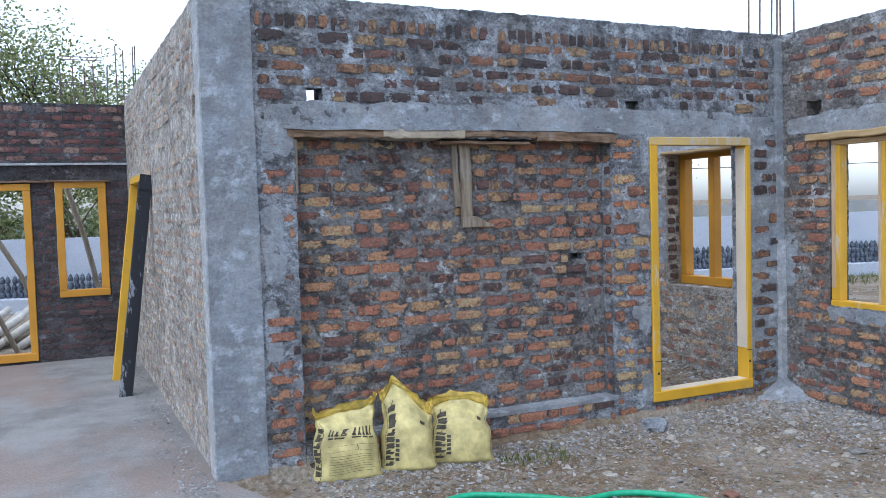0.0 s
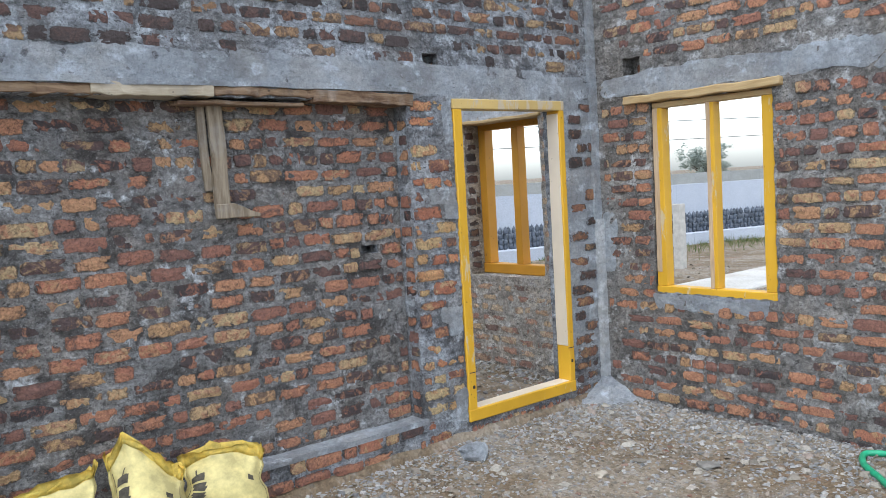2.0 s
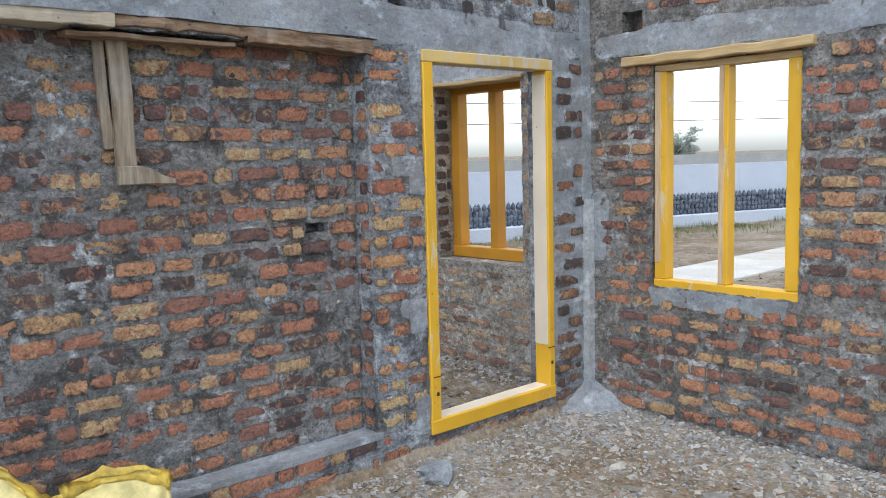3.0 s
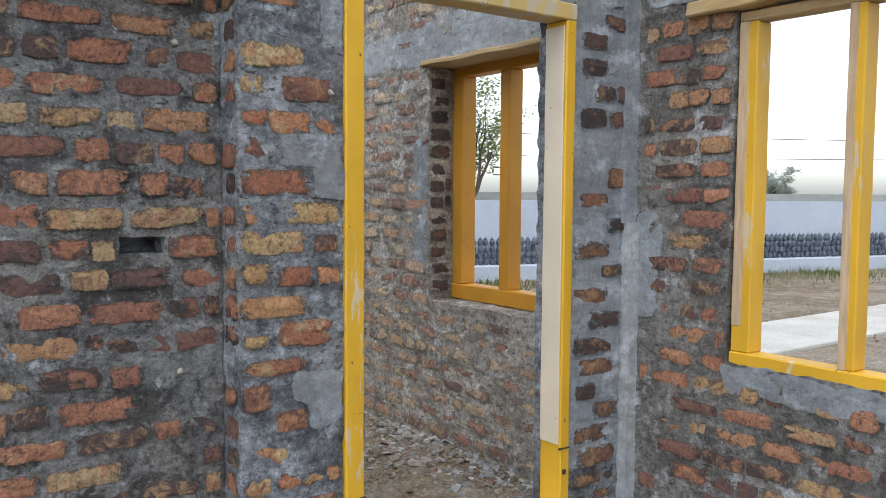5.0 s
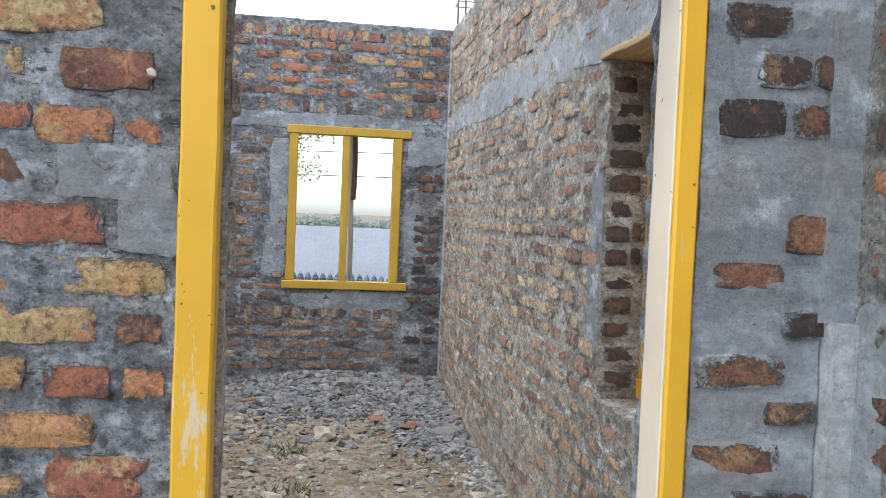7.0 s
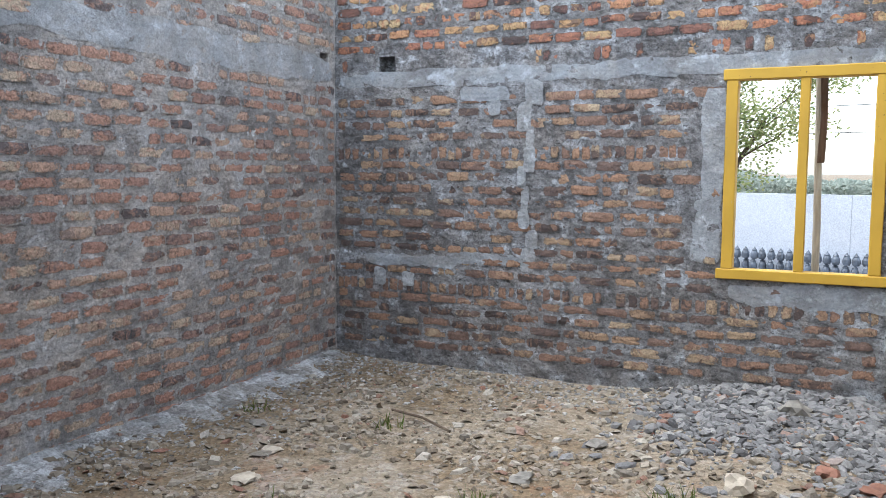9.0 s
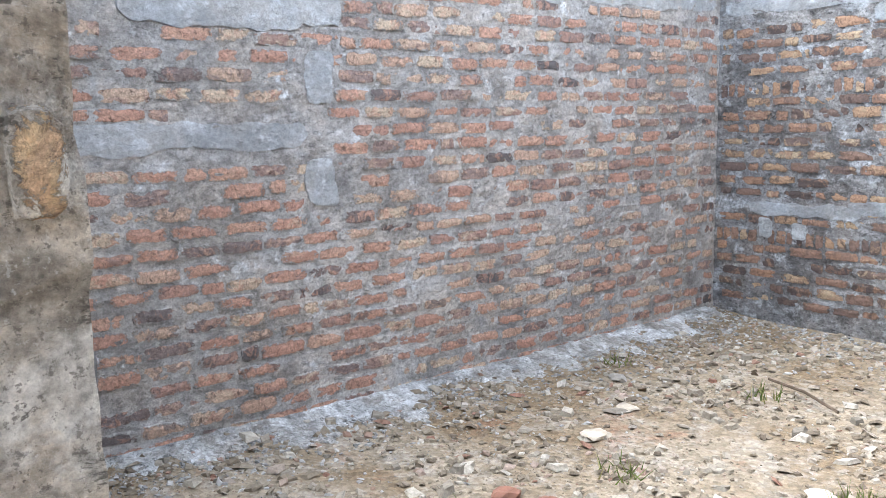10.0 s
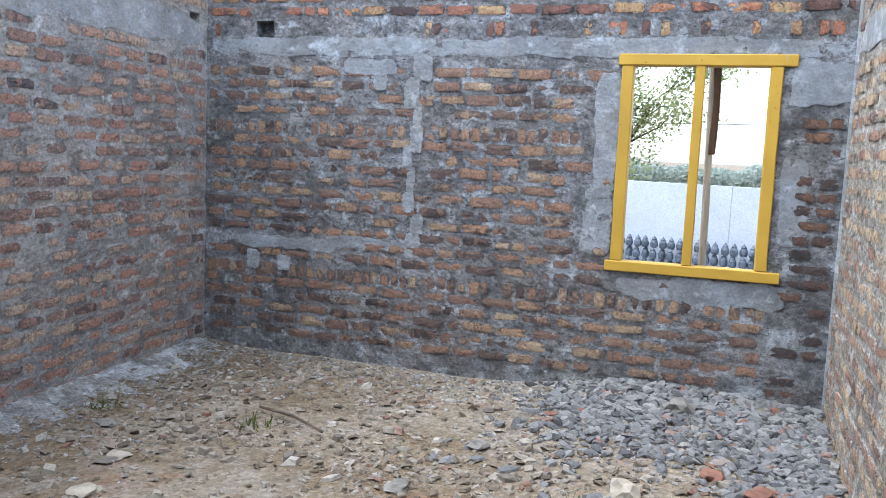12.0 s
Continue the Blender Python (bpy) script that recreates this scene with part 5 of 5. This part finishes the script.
def on_pile(x, y):
    return min(1, math.exp(-((x - 5.45) / 0.8) ** 4 - ((y - 10.5) / 0.75) ** 4) + 0.8 * math.exp(-((x - 6.05) / 0.35) ** 4 - ((y - 9.6) / 0.9) ** 4) + 0.05 * math.exp(-((x - 5.2) / 0.9) ** 2 - ((y - 9.6) / 0.7) ** 2))


def room_edge(x, y):
    return min(1, math.exp(-(x - 1.93) / 0.22) + 0.5 * math.exp(-(10.59 - y) / 0.25))


chips("porch_gravel", scatter(15000, 1.75, 6.16, 2.4, 5.3, 0.007, 0.05, 3, clumps, 7.0), GRAVEL, "loose stone chips on the porch earth", "gravel", 1)
chips("wall_foot_gravel", scatter(14000, 1.95, 6.18, 2.6, 5.33, 0.009, 0.045, 4, by_walls, 4.0), PALE_CHIPS, "grey cement crumbs along the wall foot", "gravel", 2)
chips("room_gravel", scatter(20000, 1.96, 6.12, 5.7, 10.55, 0.008, 0.075, 5, clumps, 6.0), GRAVEL, "loose stone chips on the room earth", "gravel", 3)
chips("room_crumbs", scatter(9000, 1.95, 6.12, 5.7, 10.57, 0.008, 0.045, 6, room_edge, 4.0), PALE_CHIPS, "grey cement crumbs along the room walls", "gravel", 4)
chips("room_side_crumbs", scatter(2600, 4.9, 6.13, 5.55, 8.9, 0.01, 0.06, 16, lambda x, y: 0.02 + math.exp(-(6.15 - x) / 0.16), 4.0), PALE_CHIPS, "pale cement flakes along the room side wall", "gravel", 14)
chips("stone_flakes", scatter(520, 1.98, 6.05, 5.8, 10.4, 0.04, 0.12, 26, clumps, 3.0), FLAKES, "flat pale stone flakes strewn over the room earth", "stones", 24, False, 0.1)
chips("porch_flakes", scatter(380, 2.0, 6.0, 2.6, 5.25, 0.03, 0.09, 27, by_walls, 3.0), FLAKES, "flat pale stone flakes on the porch earth", "stones", 25, False, 0.1)
chips("rubble_heap", scatter(6500, 4.2, 6.12, 8.6, 10.57, 0.02, 0.09, 7, on_pile, 2.6), RUBBLE, "heap of grey broken stone in the room corner", "rubble", 5, True)
chips("yard_gravel", scatter(2500, 6.5, 14, 3, 14, 0.02, 0.07, 8, clumps), GRAVEL, "loose stones in the yard", "gravel", 6)


rng, spots = random.Random(77), []
for i in range(1800):
    d = abs(rng.gauss(0, 0.16))
    y = rng.uniform(5.2, 10.7)
    spots.append((1.36 - d, y, 0.004, 0.006 + 0.03 * rng.random() ** 5))
for i in range(900):
    spots.append((rng.uniform(1.15, 1.6), rng.gauss(5.15, 0.22), 0.004, 0.006 + 0.03 * rng.random() ** 5))
chips("slab_crumbs", [q for q in spots if q[0] < 1.35 or q[1] < 4.9], PALE_CHIPS, "cement crumbs along the slab edge", "gravel", 9)


def lump(name, label, x, y, size, flat, material, seed):
    """One stone that can be picked out."""
    bm = bmesh.new()
    bmesh.ops.create_icosphere(bm, subdivisions=2, radius=size / 2)
    for v in bm.verts:
        d = v.co.normalized()
        v.co *= 0.8 + 0.5 * noise.noise(d * 1.6 + Vector((seed, 0, seed)))
        v.co.z *= flat
        v.co.x *= 1.25
    bmesh.ops.rotate(bm, verts=bm.verts[:], matrix=Matrix.Rotation(seed * 1.3, 3, "Z"))
    bmesh.ops.translate(bm, verts=bm.verts[:], vec=(x, y, ground_height(x, y) + size * flat * 0.22))
    tagged(part(name, bm, material, None), label, "stone", "loose stones")


LUMP_GREY, LUMP_RED, LUMP_CREAM = plain("stone_grey", (0.22, 0.21, 0.19), 0.95), plain("brick_rubble_red", (0.21, 0.105, 0.075), 0.95), plain("stone_cream", (0.37, 0.33, 0.27), 0.95)
for k, (x, y, s, fl, m, lab) in enumerate((
        (5.18, 9.05, 0.16, 0.8, LUMP_CREAM, "cream coloured broken stone before the rubble heap"), (2.49, 8.89, 0.12, 0.5, LUMP_GREY, "dark flat stone on the room earth"),
        (3.0, 8.14, 0.15, 0.35, LUMP_CREAM, "flat pale stone on the room earth"), (2.85, 8.54, 0.12, 0.3, LUMP_CREAM, "thin pale stone chip"),
        (4.2, 8.75, 0.13, 0.5, LUMP_GREY, "grey stone lying on the room earth"), (4.0, 8.3, 0.14, 0.4, LUMP_CREAM, "flat cream stone on the room earth"),
        (4.75, 8.5, 0.10, 0.6, LUMP_GREY, "small dark stone on the room earth"), (3.2, 7.4, 0.13, 0.5, LUMP_RED, "piece of red brick on the room earth"),
        (3.35, 7.5, 0.09, 0.6, LUMP_RED, "piece of red brick on the room earth"), (5.75, 9.3, 0.16, 0.5, LUMP_RED, "piece of red brick beside the rubble"),
        (5.55, 9.45, 0.13, 0.6, LUMP_RED, "piece of red brick beside the rubble"), (6.0, 9.15, 0.17, 0.6, LUMP_GREY, "grey stone at the wall foot"),
        (5.35, 3.95, 0.13, 0.45, LUMP_GREY, "dark grey stone on the porch earth"), (4.9, 4.35, 0.09, 0.5, LUMP_CREAM, "pale stone on the porch earth"),
        (4.05, 3.75, 0.11, 0.4, LUMP_RED, "reddish flat stone on the porch earth"), (3.7, 3.7, 0.10, 0.5, LUMP_CREAM, "pale stone on the porch earth"),
        (4.62, 5.12, 0.24, 0.5, M_BAND, "lump of set cement beside the doorway"), (2.45, 6.15, 0.2, 0.5, PVC, "crumpled pale rag or sack end by the wall"),
        (5.35, 10.2, 0.18, 0.8, LUMP_GREY, "large grey stone on the rubble heap"), (4.4, 9.4, 0.12, 0.6, LUMP_GREY, "grey stone by the rubble heap"))):
    lump("stone", lab, x, y, s, fl, m, k + 1.5)

for k, (x, y, z) in enumerate(((4.736, 5.338, 1.739), (4.278, 5.464, 1.864), (4.281, 5.464, 0.870))):
    bm = bmesh.new()
    bmesh.ops.create_icosphere(bm, subdivisions=1, radius=0.011)
    for v in bm.verts:
        v.co = Vector((x, y, z)) + v.co * (1 + 0.5 * noise.noise(v.co * 90 + Vector((k, 0, 0))))
    part("pebble", bm, LUMP_CREAM, wall_front, "pale pebble pressed into the mortar")

heap = bmesh.new()
g = [[None] * 15 for _ in range(15)]
for i in range(15):
    for j in range(15):
        x, y = 5.77 + 0.42 * i / 14, 4.93 + 0.41 * j / 14
        d = math.hypot((x - 6.19) / 0.40, (y - 5.34) / 0.40)
        g[i][j] = heap.verts.new((x, y, ground_height(x, y) - 0.03 + 0.20 * max(0, 1 - d) ** 1.3 + 0.03 * noise.noise(Vector((x * 14, y * 14, 1)))))
for i in range(14):
    for j in range(14):
        heap.faces.new((g[i][j], g[i + 1][j], g[i + 1][j + 1], g[i][j + 1]))
tagged(part("cement_mound", heap, M_BAND, None), "small heap of set grey cement in the porch corner", "cement heap")


def spill(label, x0, x1, y0, y1, axis, depth, high, seed):
    """A bank of washed-down cement along a wall foot, thinning out to a ragged edge."""
    bm = bmesh.new()
    n, m = int(max(x1 - x0, y1 - y0) / 0.05), 10
    rows = []
    for i in range(n + 1):
        s = i / n
        reach = depth * (0.7 + 1.1 * noise.noise(Vector((s * 11, seed, 0))) + 0.7 * noise.noise(Vector((s * 37, seed, 4))))
        row = []
        for j in range(m + 1):
            r = j / m
            if axis == "y":
                x, y = x0 + max(0.05, reach) * r, y0 + (y1 - y0) * s
            else:
                x, y = x0 + (x1 - x0) * s, y1 - max(0.05, reach) * r
            z = ground_height(x, y) + high * (1 - r) ** 1.5 + 0.012 - 0.03 * r ** 2 + 0.014 * noise.noise(Vector((x * 17, y * 17, seed)))
            row.append(bm.verts.new((x, y, z)))
        rows.append(row)
    for a, b in zip(rows, rows[1:]):
        for j in range(m):
            bm.faces.new((a[j], a[j + 1], b[j + 1], b[j]))
    bmesh.ops.recalc_face_normals(bm, faces=bm.faces[:])
    tagged(part("cement_bank", bm, M_WASH, None, "", True), label, "cement spill", kind="structure")


spill("pale cement washings along the foot of the room wall", 1.92, 2.3, 5.65, 10.5, "y", 0.44, 0.014, 3)


def weed(x, y, size, seed, n=60):
    rng = random.Random(seed)
    v, f = [], []
    for i in range(n):
        a, r = rng.uniform(0, 6.3), rng.random() ** 0.5 * size
        p = Vector((x + r * math.cos(a), y + r * math.sin(a), 0))
        p.z = ground_height(p.x, p.y)
        tip = p + Vector((rng.gauss(0, 0.03), rng.gauss(0, 0.03), rng.uniform(0.03, 0.09)))
        side = Vector((math.cos(a * 3), math.sin(a * 3), 0)) * 0.004
        k = len(v)
        v += [p - side, p + side, tip]
        f.append((k, k + 1, k + 2))
    tagged(new("weed", mesh_of("weed", v, f, GRASS)), "small tuft of green weeds in the gravel", "weed", "weeds in the gravel")


for k, (x, y, s, n) in enumerate(((3.55, 4.95, 0.16, 90), (3.3, 5.0, 0.12, 60), (4.95, 8.75, 0.12, 70), (4.1, 8.35, 0.1, 50), (3.35, 7.9, 0.1, 50), (3.2, 9.2, 0.1, 40), (2.3, 9.1, 0.1, 40), (5.0, 8.0, 0.12, 60), (3.3, 7.15, 0.12, 60), (5.15, 7.1, 0.12, 60))):
    weed(x, y, s, k, n)
verts, faces, rng = [], [], random.Random(41)
for i in range(9000):
    x = rng.uniform(4, 34)
    y = wall_line(x) - 0.6 - abs(rng.gauss(0, 0.9))
    p = Vector((x, y, -0.06))
    tip = p + Vector((rng.gauss(0, 0.05), rng.gauss(0, 0.05), rng.uniform(0.06, 0.28) * (0.5 + noise.noise(Vector((x * 0.8, 0, 0))))))
    k = len(verts)
    verts += [p + Vector((-0.012, 0, 0)), p + Vector((0.012, 0, 0)), tip]
    faces.append((k, k + 1, k + 2))
tagged(new("grass", mesh_of("grass", verts, faces, GRASS)), "dry green grass along the compound ledge", "grass", kind="stuff")
twig = thing("twig", "thin dry twig lying on the earth", "twig", (3.4, 9.3, 0.07))
part("stick", tube([(3.1, 9.42, 0.075), (3.35, 9.33, 0.085), (3.6, 9.2, 0.07)], 0.008, 5), BARK, twig)

# ---- bricks, laid last ----
X, Y = (1, 0, 0), (0, 1, 0)
FRONT, WESTWARD, EASTWARD = (0, -1, 0), (-1, 0, 0), (1, 0, 0)
lay(wall_front, (0, 5.35, 0), X, FRONT, 1.72, 1.945, -0.12, 2.13, B_PIER, [(1.6, 1.86, 1.1, 1.8, 0.6), (1.6, 1.95, 1.95, 2.2, 0.7)], 0.93, 11)
DOOR_LEFT = [(4.54, 1.836, 0.21, 0.07), (4.472, 1.747, 0.075, 0.05), (4.655, 1.742, 0.165, 0.07), (4.478, 1.645, 0.09, 0.045), (4.598, 1.638, 0.14, 0.068), (4.722, 1.639, 0.07, 0.056), (4.487, 1.554, 0.10, 0.066),
             (4.548, 1.45, 0.22, 0.072), (4.47, 1.344, 0.07, 0.06), (4.665, 1.354, 0.21, 0.064), (4.543, 1.262, 0.21, 0.066), (4.724, 1.256, 0.085, 0.052), (4.478, 1.166, 0.088, 0.056), (4.613, 1.153, 0.12, 0.058),
             (4.735, 1.15, 0.078, 0.056), (4.54, 1.06, 0.21, 0.058), (4.478, 0.957, 0.088, 0.04), (4.662, 0.970, 0.19, 0.074), (4.545, 0.866, 0.215, 0.06), (4.478, 0.778, 0.088, 0.074), (4.60, 0.69, 0.11, 0.06)]
DOOR_RIGHT = [(5.956, 1.932, 0.155, 0.064), (6.02, 1.828, 0.118, 0.062), (6.125, 1.832, 0.076, 0.062), (5.952, 1.726, 0.15, 0.07), (6.09, 1.73, 0.09, 0.072), (6.10, 1.486, 0.11, 0.075), (5.962, 1.392, 0.16, 0.05),
              (6.095, 1.29, 0.10, 0.055), (5.955, 1.187, 0.20, 0.062), (6.075, 1.10, 0.12, 0.05), (5.952, 0.995, 0.20, 0.067), (6.04, 0.893, 0.19, 0.066), (5.97, 0.79, 0.22, 0.064), (5.99, 0.70, 0.20, 0.062),
              (5.93, 0.60, 0.12, 0.066), (6.06, 0.515, 0.16, 0.07), (5.98, 0.42, 0.21, 0.066), (6.0, 0.32, 0.22, 0.07), (5.95, 2.035, 0.15, 0.06), (6.07, 2.12, 0.12, 0.055)]
lay(wall_front, (0, 5.35, 0), X, FRONT, 4.43, 4.78, 0, 0, B_DOOR, (), 1.0, 12, (4.3, 4.8, 0, 2), plan=DOOR_LEFT)
lay(wall_front, (0, 5.35, 0), X, FRONT, 4.43, 4.78, -0.12, 0.66, B_DOOR, [(4.60, 4.9, 0.08, 0.3, 0.8), (4.66, 4.9, -0.2, 0.7, 0.4)], 0.95, 48, (4.3, 4.8, -0.2, 0.7))
lay(wall_front, (0, 5.35, 0), X, FRONT, 4.43, 4.78, 1.88, 2.14, B_DOOR, [(4.66, 4.9, 1.85, 2.2, 0.7)], 0.95, 49, (4.3, 4.8, 1.8, 2.2))
lay(wall_front, (0, 5.343, 0), X, FRONT, 5.85, 6.13, 0, 0, B_BLACK, (), 1.0, 13, (5.8, 6.2, 0, 2.2), plan=DOOR_RIGHT)
lay(wall_front, (0, 5.35, 0), X, FRONT, 5.85, 6.13, -0.1, 0.29, B_BLACK, (), 0.8, 50, (5.8, 6.2, -0.2, 0.3))
lay(wall_front, (0, 5.35, 0), X, FRONT, 4.80, 5.84, -0.062, 0.058, B_PIER, (), 0.97, 14, (4.7, 5.9, -0.2, 0.1), 0.094, ((-0.2, 0.1),))
lay(wall_front, (0, 5.35, 0), X, FRONT, 1.72, 6.06, 2.36, 2.99, B_FRONT, [(1.95, 2.2, 2.3, 2.46, 1), (4.5, 4.8, 2.3, 2.48, 1), (1.7, 6.1, 2.34, 2.46, 0.35)], 0.93, 15, None, 0.094, ((2.87, 2.98),))
lay(wall_front, (0, 5.474, 0), X, FRONT, 1.96, 4.42, 0.17, 2.13, B_PIER, [(4.10, 4.25, 1.225, 1.295, 1)], 0.97, 16, (3.25, 4.43, 0.2, 2.14), 0.094)
lay(step_1, (0, 5.342, 0), X, FRONT, 1.97, 4.42, -0.13, 0.14, B_PIER, (), 0.93, 17)
lay(wall_front, (4.425, 0, 0), Y, WESTWARD, 5.36, 5.475, 0.17, 2.1, B_PIER, (), 0.8, 18)
lay(wall_front, (1.95, 0, 0), Y, EASTWARD, 5.36, 5.475, 0.17, 2.1, B_PIER, (), 0.8, 19)
lay(wall_front, (4.879, 0, 0), Y, EASTWARD, 5.445, 5.503, 0.16, 2.05, B_TAN, (), 0.9, 20, None, 0.125)
lay(wall_front, (5.79, 0, 0), Y, WESTWARD, 5.46, 5.498, 0.1, 2.1, B_ROOM, (), 0.7, 21)
E_PORCH = [(3.94, 4.865, 0.76, 2.16, 1), (4.90, 5.1, 2.28, 2.47, 1), (-2, 5.3, 2.14, 2.34, 1), (5.18, 5.4, -0.2, 3, 0.7)]
lay(wall_east, (6.20, 0, 0), Y, WESTWARD, -1.4, 5.29, -0.13, 2.99, B_EAST, E_PORCH, 0.97, 22, (3.0, 5.3, -0.1, 2.2))
E_ROOM = [(5.87, 6.775, 0.82, 2.16, 1), (7.94, 8.10, 2.24, 2.40, 1), (5.6, 10.6, 2.12, 2.36, 0.93), (6.77, 6.92, 0.9, 1.8, 0.6)]
lay(wall_room_east, (6.15, 0, 0), Y, WESTWARD, 5.53, 10.58, 0.05, 2.99, B_TAN, E_ROOM, 0.97, 23, (5.6, 8.0, 0.4, 1.9), 0.09, (), 0.10)
lay(wall_room_east, (0, 6.77, 0), X, FRONT, 6.155, 6.31, 0.85, 2.11, B_DARK, (), 0.95, 24)
W_IN = [(10.32, 10.54, 2.27, 2.46, 1), (5.6, 10.6, 2.17, 2.42, 0.97), (5.9, 7.4, 1.36, 1.55, 0.95), (6.3, 7.5, 1.82, 2.2, 0.7), (7.25, 7.46, 1.1, 1.75, 0.8)]
lay(wall_west, (1.93, 0, 0), Y, EASTWARD, 5.61, 10.58, 0.05, 2.99, B_ROOM, W_IN, 0.97, 26, (6.0, 8.6, 0.1, 1.75), 0.086, (), 0.02, 0.0, 0.08)
lay(wall_outer, (1.39, 0, 0), Y, WESTWARD, 5.55, 10.79, -0.05, 2.96, B_OUTER, [(5.4, 10.8, 2.1, 2.36, 0.75), (5.6, 5.8, 2.2, 2.5, 1), (7.9, 8.2, 2.2, 2.5, 1)], 0.93, 27, None, 0.09, (), 0.12)
N_IN = [(4.84, 5.88, 0.83, 2.2, 1), (2.3, 2.55, 2.2, 2.48, 1), (1.9, 6.2, 2.14, 2.29, 1), (3.44, 3.62, 0.92, 2.1, 0.55), (4.66, 4.92, 0.95, 2.05, 0.8), (4.86, 5.9, 0.68, 0.86, 0.75), (1.95, 3.0, 0.8, 0.93, 0.8), (5.79, 6.15, 0.8, 2.2, 0.3)]
lay(wall_north, (0, 10.593, 0), X, FRONT, 1.95, 5.78, 0.19, 2.17, B_BACK, N_IN, 0.96, 28, (1.9, 4.9, 0.3, 2.15), 0.088, ((0.66, 0.76), (1.62, 1.70)), 0.10)
lay(wall_north, (0, 10.593, 0), X, FRONT, 5.80, 6.12, 0.08, 2.17, B_DARK, N_IN, 0.75, 29, None, 0.084)
lay(wall_north, (0, 10.593, 0), X, FRONT, 1.95, 6.12, 2.29, 2.99, B_PIER, N_IN, 0.97, 30, None, 0.094, ((2.28, 2.38), (2.88, 2.97)))
lay(wall_wing, (0, 10.80, 0), X, FRONT, -5, 1.37, 2.31, 2.97, B_NORTH, (), 0.95, 31)
lay(wall_wing, (0, 10.80, 0), X, FRONT, -5, 1.37, 0.02, 2.08, B_WING_SHADE, [(-0.7, 0.37, -0.1, 2.1, 1), (0.57, 1.15, 0.7, 2.1, 1)], 0.9, 32)
lay(wall_front, (0, 5.482, 0), X, FRONT, 4.572, 4.698, 2.318, 2.42, B_PIER, (), 1.0, 41)
lay(wall_front, (4.70, 0, 0), Y, WESTWARD, 5.37, 5.49, 2.318, 2.42, B_PIER, (), 1.0, 43)
lay(wall_east, (6.325, 0, 0), Y, WESTWARD, 4.935, 5.075, 2.318, 2.42, B_EAST, (), 1.0, 42)
